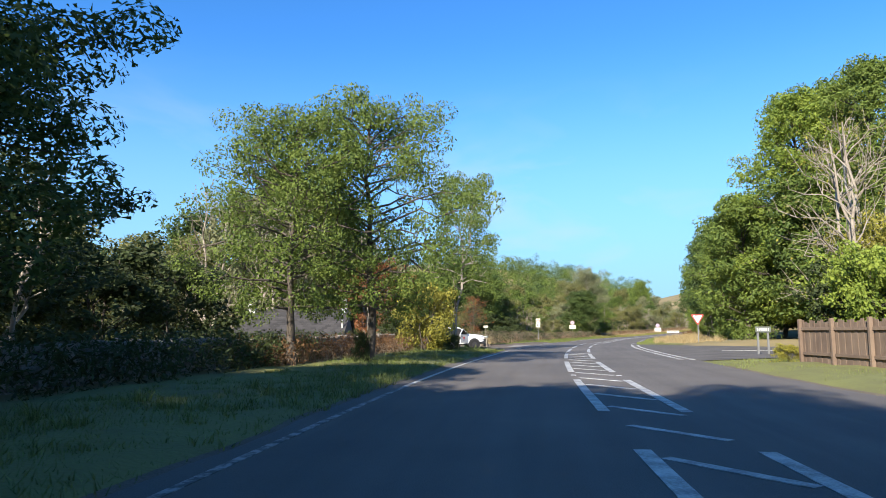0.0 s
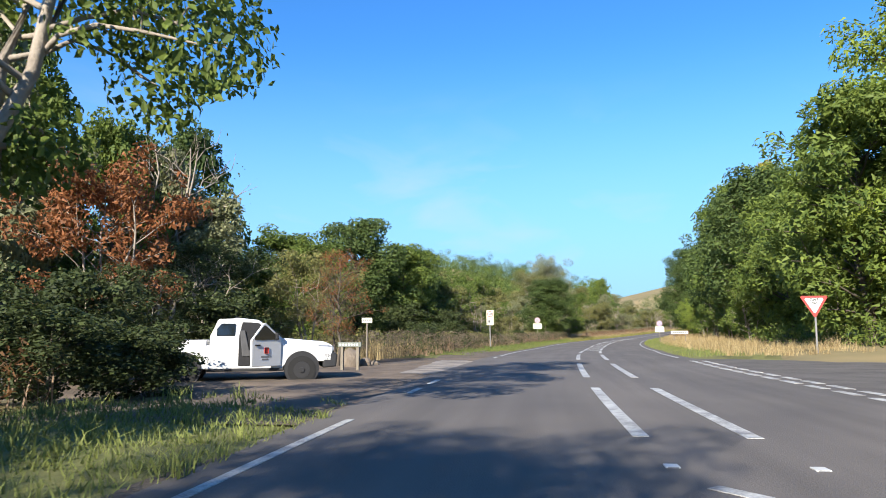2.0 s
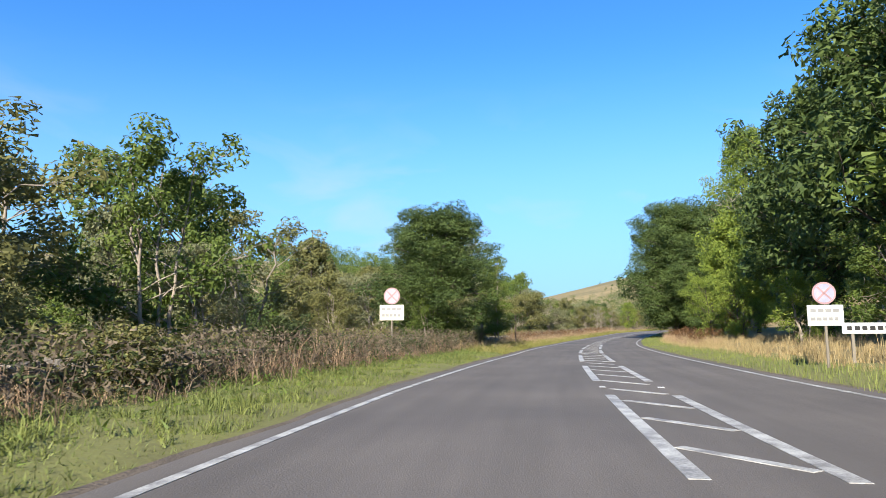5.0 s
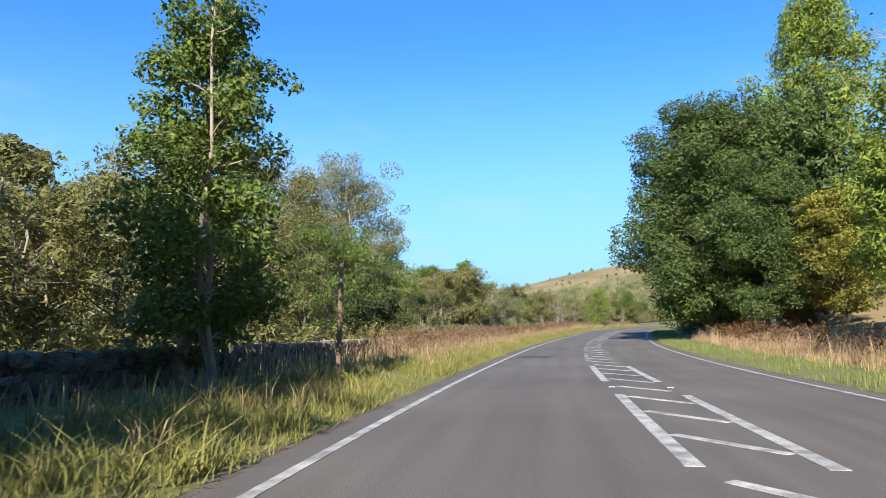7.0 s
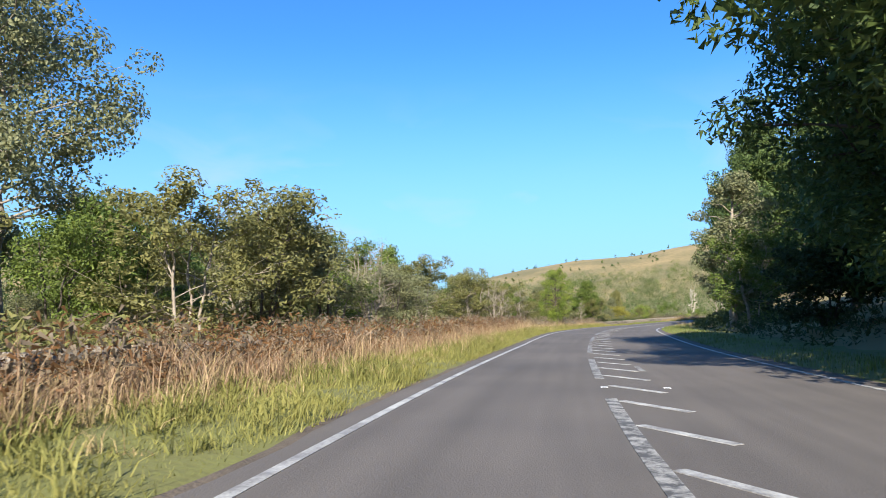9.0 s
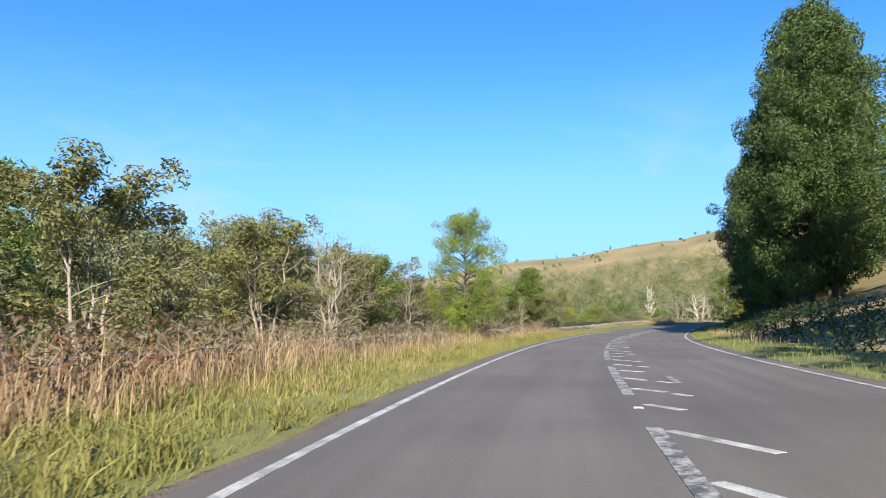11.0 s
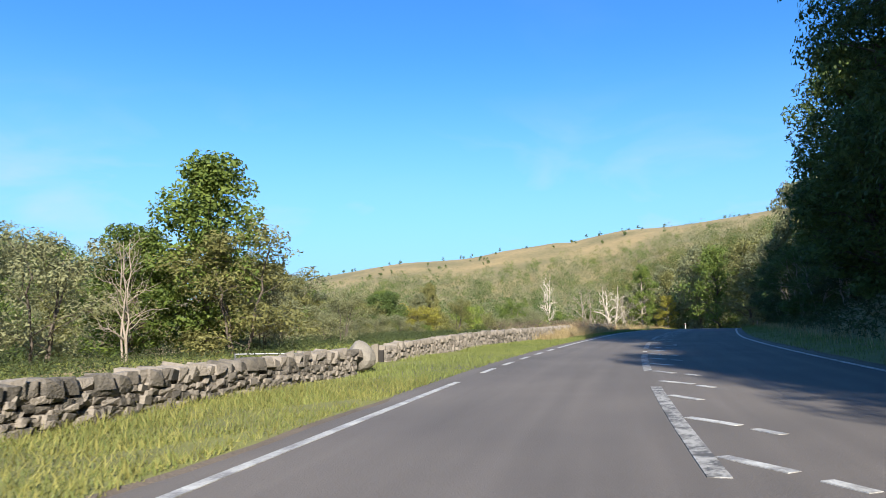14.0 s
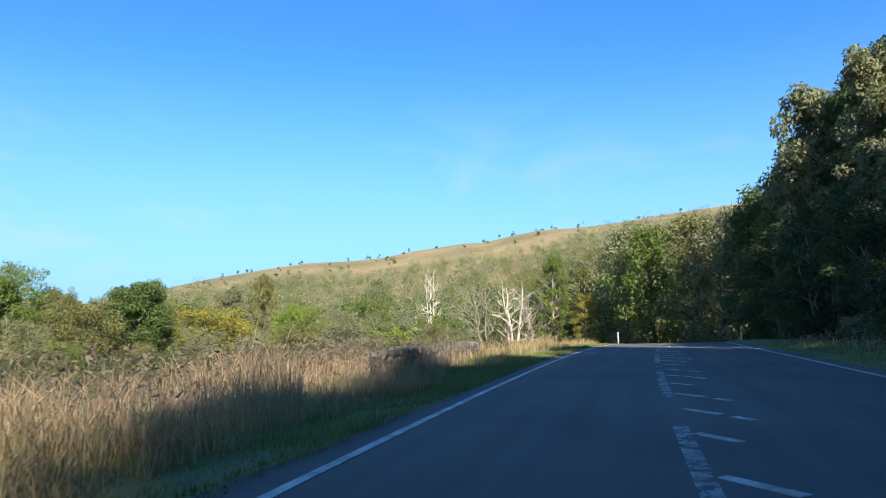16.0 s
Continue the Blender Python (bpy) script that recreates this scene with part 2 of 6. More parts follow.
def edge_right(s):
    return np.interp(s, [-60, 25, 50, 66, 75, 95, 130, 150, 215, 255, 270, 290, 305, 330, 430], [5.4, 5.4, 5.0, 5.2, 5.6, 5.1, 4.95, 4.85, 4.7, 5.0, 4.75, 4.4, 4.5, 4.4, 4.4])


def mid_left(s):
    return np.interp(s, [-60, 12, 36, 60, 130, 163, 210, 254, 274, 304, 430], [1.04, 1.02, 1.0, 1.06, 1.08, 0.66, 0.8, 0.74, 0.54, 0.4, 0.36])


def mid_right(s):
    return mid_left(s) + np.interp(s, [-60, 130, 163, 430], [1.1, 1.05, 0.95, 0.98])


def spot(x, y):
    """s and d of world places (arrays)."""
    x, y = np.atleast_1d(x), np.atleast_1d(y)
    best = np.empty(x.shape)
    d = np.empty(x.shape)
    for i in range(0, x.size, 4000):
        j = ((x.flat[i : i + 4000][:, None] - _x[::3]) ** 2 + (y.flat[i : i + 4000][:, None] - _y[::3]) ** 2).argmin(1) * 3
        dx, dy = x.flat[i : i + 4000] - _x[j], y.flat[i : i + 4000] - _y[j]
        best.flat[i : i + 4000] = _s[j] + dx * np.sin(_h[j]) + dy * np.cos(_h[j])
        d.flat[i : i + 4000] = dx * np.cos(_h[j]) - dy * np.sin(_h[j])
    return best, d


RIDGE_AZ = [-180, -120, -60, -6, 3, 10, 15, 19.5, 22.5, 29, 34, 37, 43, 48, 54, 70, 100, 140, 180]
RIDGE_H = [50, 60, 80, 96, 80, 56, 46, 58, 67, 84, 88, 95, 99, 100, 106, 116, 112, 70, 50]


def fade(a, b, v):
    t = np.clip((v - a) / (b - a), 0, 1)
    return t * t * (3 - 2 * t)


def ground_z(x, y):
    """Height of the ground: verge beside the road, fall to the valley, bank on the other side, hills round it."""
    shape = np.shape(x)
    x, y = np.ravel(np.asarray(x, float)), np.ravel(np.asarray(y, float))
    s, d = spot(x, y)
    z = road_z(np.clip(s, -60, 420))
    inside = fade(3.2, 5.2, np.maximum(edge_left(s) - d, d - edge_right(s)))
    junction = fade(22, 27, s) * (1 - fade(54, 58, s)) * (d > 4)
    layby = fade(37, 40, s) * (1 - fade(55, 58, s)) * (d < 0) * fade(-12, -9, d)
    rise = 0.14 * inside - 0.22 * (1 - inside)
    rise = rise * (1 - np.maximum(junction, layby)) - 0.1 * np.maximum(junction, layby)
    left = -fade(8, 40, -d) * 2.4 - fade(9, 14, -d) * fade(30, 42, s) * (1 - fade(48, 60, s)) * 0.6
    slope = np.interp(s, [-60, 60, 100, 130, 200, 240, 300, 430], [0.02, 0.03, 0.06, 0.12, 0.2, 0.32, 0.55, 0.55])
    right = slope * np.clip(d - 8, 0, 45) * (1 - junction)
    r, az = np.hypot(x - 60, y - 150), np.degrees(np.arctan2(x - 60, y - 150))
    top = np.interp(az, RIDGE_AZ, RIDGE_H)
    hill = top * fade(np.interp(az, [15, 42, 54, 80, 120], [230, 230, 140, 140, 230]), 800, r) ** 1.15 * (1 + 0.03 * np.sin(x / 45.0) * np.sin(y / 60.0))
    low = 1 - fade(150, 260, r)
    lump = 0.08 * (np.sin(x * 0.7 + 1.3 * np.sin(y * 0.31)) * np.sin(y * 0.6 + x * 0.23)) * fade(1.5, 5, np.abs(d) - 4)
    return (np.where(d < 0, rise + left, rise + right * np.maximum(low, 0.35)) + z * np.maximum(low, 0.3) + hill + lump).reshape(shape)


def gz(s, d):
    x, y = along(s, d)
    return float(ground_z(np.array([x]), np.array([y]))[0])


# ---- mesh helpers ----
def mesh_of(name, verts, faces, mat, smooth=False):
    """A mesh from arrays: verts n x 3, faces m x 3 or m x 4."""
    me = bpy.data.meshes.new(name)
    verts, faces = np.asarray(verts, np.float32), np.asarray(faces, np.int32)
    k = faces.shape[1]
    me.vertices.add(len(verts))
    me.vertices.foreach_set("co", verts.ravel())
    me.loops.add(faces.size)
    me.loops.foreach_set("vertex_index", faces.ravel())
    me.polygons.add(len(faces))
    me.polygons.foreach_set("loop_start", np.arange(0, faces.size, k, dtype=np.int32))
    me.polygons.foreach_set("use_smooth", np.full(len(faces), smooth))
    me.update(calc_edges=True)
    me.validate()
    me.materials.append(mat)
    return me


def part(name, data, mat, parent, label=""):
    """A bmesh, or a ready mesh, as one object under a thing."""
    if isinstance(data, bmesh.types.BMesh):
        me = bpy.data.meshes.new(name)
        data.to_mesh(me)
        data.free()
        me.materials.append(mat)
    else:
        me = data
    ob = new(name, me)
    ob.parent = parent
    if label:
        ob["label"] = label
    return ob


def thing(name, m, label, category, group="", kind=""):
    ob = new(name)
    ob.matrix_world = m
    ob.empty_display_size = 0.2
    return tagged(ob, label, category, group, kind)


def box(bm, x0, y0, z0, x1, y1, z1, m=None, bevel=0.0):
    """Adds a box, with bevelled edges, to a bmesh."""
    made = bmesh.ops.create_cube(bm, size=1.0)
    vs = made["verts"]
    bmesh.ops.scale(bm, vec=(x1 - x0, y1 - y0, z1 - z0), verts=vs)
    bmesh.ops.translate(bm, vec=((x0 + x1) / 2, (y0 + y1) / 2, (z0 + z1) / 2), verts=vs)
    if bevel:
        es = list({e for v in vs for e in v.link_edges})
        r = bmesh.ops.bevel(bm, geom=es, offset=bevel, segments=2, affect="EDGES", profile=0.6)
        vs = list({v for f in r["faces"] for v in f.verts} | {v for v in vs if v.is_valid})
    if m is not None:
        bmesh.ops.transform(bm, matrix=m, verts=vs)
    return bm


def boxed(*a, **k):
    return box(bmesh.new(), *a, **k)


def rod(bm, a, b, r0, r1=None, n=10):
    """Adds a capped, tapered rod from a to b."""
    a, b = Vector(a), Vector(b)
    m = Matrix.Translation((a + b) / 2) @ (b - a).to_track_quat("Z", "Y").to_matrix().to_4x4()
    bmesh.ops.create_cone(bm, cap_ends=True, segments=n, radius1=r0, radius2=r0 if r1 is None else r1, depth=(b - a).length, matrix=m)
    return bm


def rodded(*a, **k):
    return rod(bmesh.new(), *a, **k)


def strip(s0, s1, left, right, lift=0.0, step=1.0, across=2, sag=None):
    """Verts and faces of a band along the road between two offsets (functions of s)."""
    ss = np.linspace(s0, s1, max(2, int(round((s1 - s0) / step)) + 1))
    u = np.linspace(0, 1, across)
    d = left(ss)[:, None] * (1 - u) + right(ss)[:, None] * u
    x, y = along(ss[:, None], d)
    z = np.repeat(road_z(ss)[:, None], across, 1) + (lift if not callable(lift) else lift(ss[:, None], d))
    v = np.stack([x, y, z], -1).reshape(-1, 3)
    i = np.arange(len(ss) - 1)[:, None] * across + np.arange(across - 1)
    return v, np.stack([i, i + 1, i + across + 1, i + across], -1).reshape(-1, 4)

# ---- ground, road and lines ----
def spaced(lo, hi, step, far):
    """Even steps inside, growing steps outside, out to far."""
    inner = list(np.arange(lo, hi + step, step))
    out, w, grow = [], step, inner[-1]
    while grow < far:
        w *= 1.08
        grow += w
        out.append(grow)
    back, w, grow = [], step, inner[0]
    while grow > -far:
        w *= 1.08
        grow -= w
        back.append(grow)
    return np.array(back[::-1] + inner + out)


gx, gy = spaced(-60, 270, 2.2, 2600), spaced(-50, 420, 2.2, 2600)
mx, my = np.meshgrid(gx, gy)
gv = np.stack([mx, my, ground_z(mx, my)], -1).reshape(-1, 3)
gi = np.arange(len(gy) - 1)[:, None] * len(gx) + np.arange(len(gx) - 1)
gf = np.stack([gi, gi + 1, gi + len(gx) + 1, gi + len(gx)], -1).reshape(-1, 4)
ground = new("ground", mesh_of("ground", gv, gf, MOOR, smooth=True))
tagged(ground, "brown and green moor and valley floor under the trees", "ground", kind="structure")

rv, rf = strip(-60, 425, lambda s: edge_left(s) - 0.45, lambda s: edge_right(s) + 0.45, 0.0, 1.0, 9)
road_mesh = mesh_of("road", rv, rf, ASPHALT, smooth=True)
ru = np.stack([np.tile(np.linspace(0, 8.1, 9), len(rv) // 9), np.repeat(np.linspace(-60, 425, len(rv) // 9), 9)], -1)
road_mesh.uv_layers.new(name="across_along").data.foreach_set("uv", ru[rf.ravel()].ravel())
road = tagged(new("road", road_mesh), "worn grey asphalt two-lane road with a hatched middle", "road", kind="structure")


def verge(name, s0, s1, side, label):
    offs = np.array([0.12, 0.42, 0.8, 1.5, 2.4, 3.4, 4.6, 6.5])
    zs = np.array([-0.05, 0.02, 0.08, 0.12, 0.13, 0.14, 0.12, -0.15])
    ss = np.arange(s0, s1 + 0.5, 1.0)
    base = edge_left(ss) if side < 0 else edge_right(ss)
    wob = 0.05 * np.sin(ss * 1.7) + 0.05 * np.sin(ss * 0.61 + 1)
    d = base[:, None] + side * (offs[None, :] + wob[:, None] * ((offs > 0.2) & (offs < 1)))
    x, y = along(ss[:, None], d)
    zs = zs[None, :] * np.where((offs > 0.6)[None, :] & (side < 0), np.interp(ss, [246, 256], [1.0, 0.1])[:, None], 1.0)
    ends = np.clip(np.minimum(ss - s0, s1 - ss) / 3.5, 0, 1)[:, None]
    z = road_z(ss)[:, None] - 0.07 * (1 - ends) + (zs + 0.03 * np.sin(ss[:, None] * 2.1 + offs * 5) * (offs > 0.6)) * np.maximum(ends, 0.05)
    n = len(offs)
    i = np.arange(len(ss) - 1)[:, None] * n + np.arange(n - 1)
    f = np.stack([i, i + 1, i + n + 1, i + n], -1).reshape(-1, 4)
    if side < 0:
        f = f[:, ::-1]
    ob = new(name, mesh_of(name, np.stack([x, y, z], -1).reshape(-1, 3), f, TURF, smooth=True))
    ob.data.materials.append(SOIL)
    idx = np.zeros(len(f), np.int32)
    bare = np.where(name == "verge_west_2", np.select([ss[:-1] < 64, ss[:-1] < 66, ss[:-1] < 68.5], [4, 3, 2], 1), 1)
    idx[(np.arange(len(f)) % (n - 1)) < np.repeat(bare, n - 1)] = 1
    ob.data.polygons.foreach_set("material_index", idx)
    return tagged(ob, label, "verge", kind="structure")


verge("verge_west_1", -55, 38, -1, "rough grass verge with a soil edge beside the asphalt")
verge("verge_west_2", 56.0, 268.5, -1, "rough grass verge with a soil edge beside the asphalt")
verge("verge_west_3", 277.5, 420, -1, "rough grass verge with a soil edge beside the asphalt")
verge("verge_east_1", -55, 25.5, 1, "mown grass verge with a soil edge beside the asphalt")
verge("verge_east_2", 58, 420, 1, "rough grass verge with dry grass beside the asphalt")


def apron(name, s0, s1, d0, d1, mat, label, lift=0.004, grow=0.0):
    v, f = strip(s0, s1, lambda s: 0 * s + d0, lambda s: 0 * s + d1, lift, 1.0, 8)
    return tagged(new(name, mesh_of(name, v, f, mat, smooth=True)), label, "road surface", kind="structure")


apron("corner_grass", 20.0, 64.0, 5.6, 34.0, TURF, "rough grass round the mouth of the side road", -0.03)
dd = np.concatenate([np.linspace(4.6, 16, 12), np.linspace(18, 70, 14)])
uu = np.linspace(0, 1, 14)
from_s, to_s = np.interp(dd, [4.6, 8, 14, 30, 70], [25, 28.5, 33, 36, 37]), np.interp(dd, [4.6, 8, 14, 30, 70], [58.5, 57, 53, 47, 45])
ms = from_s[:, None] * (1 - uu) + to_s[:, None] * uu
mx, my = along(ms, np.repeat(dd[:, None], 14, 1))
i = np.arange(len(dd) - 1)[:, None] * 14 + np.arange(13)
mouth = mesh_of("side_road", np.stack([mx, my, road_z(ms) - 0.006], -1).reshape(-1, 3), np.stack([i, i + 14, i + 15, i + 1], -1).reshape(-1, 4)[:, ::-1], ASPHALT_OLD, smooth=True)
tagged(new("side_road", mouth), "grey asphalt mouth of a side road", "road surface", kind="structure")
apron("layby", 37.0, 58.5, -11.5, -2.3, GRAVEL, "brown gravelly pull-in beside the road", -0.006)
apron("field_entrance", 266.5, 281.5, -4.6, -2.4, ASPHALT_OLD, "patched asphalt entrance to a field gate", -0.006)


v, f = strip(266.0, 280.8, lambda s: 0 * s - 11.0, lambda s: 0 * s - 4.3, lambda s, d: 0.012 - 0.04 * (d > -4.5) + 0.03 * np.sin(s * 1.3) * np.sin(d * 2) * (d < -4.6) - 0.15 * (d < -10.5), 0.5, 9)
tagged(new("gateway_grass", mesh_of("gateway_grass", v, f, TURF, smooth=True)), "trodden grass between the entrance and the field gate", "verge", kind="structure")


def paint(name, pieces, label, mat=LINE, lift=0.006):
    """Painted marks, each a thin raised slab following the road; pieces are (s0, d0, s1, d1, width)."""
    root = thing(name, Matrix(), label, "road marking", kind="structure")
    for s0, d0, s1, d1, w in pieces:
        n = max(2, int(abs(s1 - s0) / 1.0) + 2)
        ss = np.linspace(s0, s1, n)
        fl, fr = (d0, d1) if not callable(d0) else (None, None)
        dd = d0(ss) if callable(d0) else np.linspace(fl, fr, n)
        x, y = along(ss, dd)
        tx, ty = np.gradient(x), np.gradient(y)
        tl = np.hypot(tx, ty)
        nx, ny = -ty / tl * w / 2, tx / tl * w / 2
        z = road_z(ss) + lift
        top = np.stack([np.stack([x + nx, y + ny, z], -1), np.stack([x - nx, y - ny, z], -1)], 1).reshape(-1, 3)
        v = np.concatenate([top, top - (0, 0, 0.012)])
        m = 2 * n
        f = []
        for k in range(n - 1):
            a, b, c, d = 2 * k, 2 * k + 1, 2 * k + 3, 2 * k + 2
            f += [(a, d, c, b), (a, a + m, d + m, d), (b, c, c + m, b + m)]
        f += [(0, 1, 1 + m, m), (m - 2, m - 2 + m, m - 1 + m, m - 1)]
        part("mark", mesh_of("mark", v, f, mat), mat, root)
    return root


def beat(k):
    """Where the k-th dash of the middle lines begins."""
    return float(np.interp(k, [-8, 0, 4, 6, 7, 11, 14, 22, 31, 40], [-62.6, 9.4, 45.6, 66.4, 75.8, 114.3, 141.2, 216.1, 297.6, 378.6]))


dashes_l, dashes_r, hatches, worn = [], [], [], []
for k in range(-7, 40):
    a, b = beat(k), beat(k + 2 / 3)
    (dashes_l if a < 140 else worn).append((a, mid_left, b, None, 0.16))
    if a < 140:
        dashes_r.append((a, mid_right, b, None, 0.16))
    elif k % 4 == 1:
        worn.append((a + 2, mid_right, a + 3.4, None, 0.12))
for j in range(-31, 170):
    a = beat(j / 4.5)
    a += float(np.interp(a, [22, 77, 114, 123, 129, 212, 233, 254, 281], [0.37, 1.3, 0.54, 1.4, 1.5, 1.7, 2.15, 1.25, 2.3]))
    if 36 < a < 72:
        continue
    near, far = float(mid_right(a)) - 0.13, float(mid_left(a)) + 0.13
    if a < 205:
        hatches.append((a - 0.75, near, a + 0.25, far, 0.13))
    else:
        cut = far + (near - far) * (0.55 + 0.1 * math.sin(j * 2.7))
        hatches.append((a + 0.25 - 0.5, cut, a + 0.25, far, 0.13))
        if j % 3:
            hatches.append((a - 0.75, near, a + 0.25 - 0.72, far + (near - far) * 0.74, 0.12))
WORN = material("worn_line_paint", (0.42, 0.41, 0.38), 0.75, scale=6, fine=28, second=(0.1, 0.097, 0.093), amount=0.07, bump=0.3)
paint("lane_line_left", dashes_l, "white dashed line beside the hatched middle")
paint("lane_line_right", dashes_r, "white dashed line beside the hatched middle")
paint("lane_line_worn", worn, "worn white dashed line beside the hatched middle", WORN)
paint("hatching", hatches, "slanting white hatch marks in the middle of the road")
edge = [(13, lambda s: edge_left(s), 37.5, None, 0.1), (60, lambda s: edge_left(s), 268, None, 0.11), (281, lambda s: edge_left(s), 420, None, 0.11)]
edge += [(s, lambda s: edge_left(s), s + 1.1, None, 0.11) for s in (41, 43.2, 57.4, 270, 272.2, 274.4, 276.6, 278.8)]
paint("edge_line_worn", [(-55, lambda s: edge_left(s), 12.8, None, 0.09)], "faded and dirty edge line below the grass verge", WORN)
paint("edge_line_left", edge, "white edge line, broken at the entrances")
paint("edge_line_right", [(58.5, lambda s: edge_right(s) - 0.05, 420, None, 0.11)], "white edge line at the far side of the road")
give = []
for i in range(22):
    for off in (0.0, 0.42):
        a = 27.2 + i * 1.3
        give.append((a, lambda s, off=off: edge_right(s) + off, a + 0.85, None, 0.18))
paint("give_way_line", give, "double broken white give-way line at the side road")
paint("side_road_line", [(41.0, 9.5, 41.2, 13.5, 0.14), (41.3, 15.0, 41.5, 19.0, 0.14)], "white centre line of the side road")


# ---- trees ----
def limb_tube(path, radii, n=6):
    path = np.asarray(path, float)
    t = np.gradient(path, axis=0)
    t /= np.linalg.norm(t, axis=1)[:, None] + 1e-9
    up = np.where(np.abs(t[:, 2:3]) > 0.9, (1.0, 0, 0), (0, 0, 1.0))
    u = np.cross(t, up)
    u /= np.linalg.norm(u, axis=1)[:, None] + 1e-9
    w = np.cross(t, u)
    a = np.linspace(0, 2 * np.pi, n, endpoint=False)
    ring = np.cos(a)[None, :, None] * u[:, None] + np.sin(a)[None, :, None] * w[:, None]
    v = (path[:, None] + ring * np.asarray(radii)[:, None, None]).reshape(-1, 3)
    i = np.arange(len(path) - 1)[:, None] * n + np.arange(n)
    j = np.arange(len(path) - 1)[:, None] * n + (np.arange(n) + 1) % n
    return v, np.stack([i, j, j + n, i + n], -1).reshape(-1, 4)


def joined(parts):
    vs, fs, k = [], [], 0
    for v, f in parts:
        vs.append(v)
        fs.append(f + k)
        k += len(v)
    return np.concatenate(vs), np.concatenate(fs)


def leaf_cloud(rng, centres, radii, count, size, squash=0.75, long=1.5, droop=0.0, simple=False):
    """count leaves, folded diamonds, on and in lumps round the centres."""
    share = radii**2 / (radii**2).sum()
    pick = rng.choice(len(centres), count, p=share)
    n = rng.normal(size=(count, 3))
    n /= np.linalg.norm(n, axis=1)[:, None]
    r = radii[pick] * (0.55 + 0.5 * rng.random(count) ** 0.6)
    pos = centres[pick] + n * r[:, None] * (1, 1, squash)
    face = n * 0.9 + rng.normal(size=(count, 3)) * 0.55 + (0, 0, 0.45)
    face /= np.linalg.norm(face, axis=1)[:, None]
    side = np.cross(face, rng.normal(size=(count, 3)))
    side /= np.linalg.norm(side, axis=1)[:, None] + 1e-9
    tip = np.cross(face, side)
    tip[:, 2] -= droop
    sz = size * (0.6 + 0.8 * rng.random(count))[:, None]
    a, b = pos - tip * sz * long / 2, pos + tip * sz * long / 2
    c, d = pos + side * sz / 2 + face * sz * 0.12, pos - side * sz / 2 + face * sz * 0.12
    if simple:
        v = np.stack([a - side * sz * 0.3, a + side * sz * 0.35 + face * sz * 0.1, b], 1).reshape(-1, 3)
        return v, np.arange(count * 3).reshape(-1, 3)
    v = np.stack([a, c, b, d], 1).reshape(-1, 3)
    return v, np.arange(count * 4).reshape(-1, 4)


def tree_model(seed, height, radius, clear, leaves, size, lumps, lump_r, top=0.5, bare=False, stems=1, droop=0.0, lean=0.0, open_=0.0, simple=False, thick=1.0):
    """Trunk-and-limbs and crown of a tree: clear is the height of the first limbs, top how pointed it is."""
    rng = np.random.default_rng(seed)
    wood, centres, radii = [], [], []
    for st in range(stems):
        a0 = rng.random() * 6.28
        spread = 0.0 if stems == 1 else radius * 0.35
        foot = np.array([math.cos(a0), math.sin(a0), 0]) * (0.0 if stems == 1 else 0.15)
        tip = np.array([math.cos(a0) * spread + lean, math.sin(a0) * spread, height * (0.88 + 0.08 * rng.random())])
        u = np.linspace(0, 1, 9)
        path = foot + (tip - foot) * u[:, None]
        path[1:-1, :2] += rng.normal(size=(7, 2)) * height * 0.012
        r0 = thick * max(0.04, height * 0.013) / stems**0.5
        wood.append(limb_tube(path, r0 * (1.15 - u) + 0.012 + 0.5 * r0 * np.exp(-u * 18), 8))
        n = max(3, lumps // stems)
        for i in range(n):
            h = clear + (0.97 - clear) * ((i + rng.random()) / n)
            at = np.array([np.interp(h, u, path[:, k]) for k in range(3)])
            q = (h - clear) / (1 - clear)
            wide = radius * (max(0.05, 1 - q) ** top) * (0.35 + 0.65 * min(1, q / 0.22)) * (0.62 + 0.36 * rng.random())
            az = i * 2.4 + rng.random()
            rise = (0.25 + 0.6 * q) * wide
            end = at + np.array([math.cos(az) * wide, math.sin(az) * wide, rise - droop * wide])
            mid = (at + end) / 2 + (0, 0, 0.12 * wide) + rng.normal(size=3) * wide * 0.06
            lp = np.array([at, (at + mid) / 2 + rng.normal(size=3) * wide * 0.03, mid, (mid + end) / 2 + rng.normal(size=3) * wide * 0.04, end])
            lr = r0 * 0.42 * (1 - 0.5 * q) * np.array([1, 0.8, 0.6, 0.4, 0.15]) + 0.006
            wood.append(limb_tube(lp, lr, 5))
            twigs = 5 if bare else 2
            for k in range(twigs):
                b = lp[2 + k % 3]
                e = b + np.clip(rng.normal(size=3), -1.5, 1.5) * wide * 0.25 + (0, 0, wide * (0.22 if bare else 0.1)) + (end - at) * 0.2
                kept = rng.random() > open_
                if not kept and not bare:
                    e = b + (e - b) * 0.35
                wood.append(limb_tube(np.array([b, (b + e) / 2 + rng.normal(size=3) * wide * 0.03, e]), np.array([lr[3], lr[3] * 0.6, 0.005]) , 4))
                if kept:
                    centres.append(e)
                    radii.append(lump_r * (0.55 + 0.5 * rng.random()))
            centres.append(end)
            radii.append(lump_r * (0.7 + 0.6 * rng.random()))
            if rng.random() > open_:
                centres.append(mid + rng.normal(size=3) * 0.1 * wide)
                radii.append(lump_r * (0.6 + 0.5 * rng.random()))
    crown = leaf_cloud(rng, np.array(centres), np.array(radii), leaves, size, droop=droop, simple=simple) if leaves else None
    return joined(wood), crown


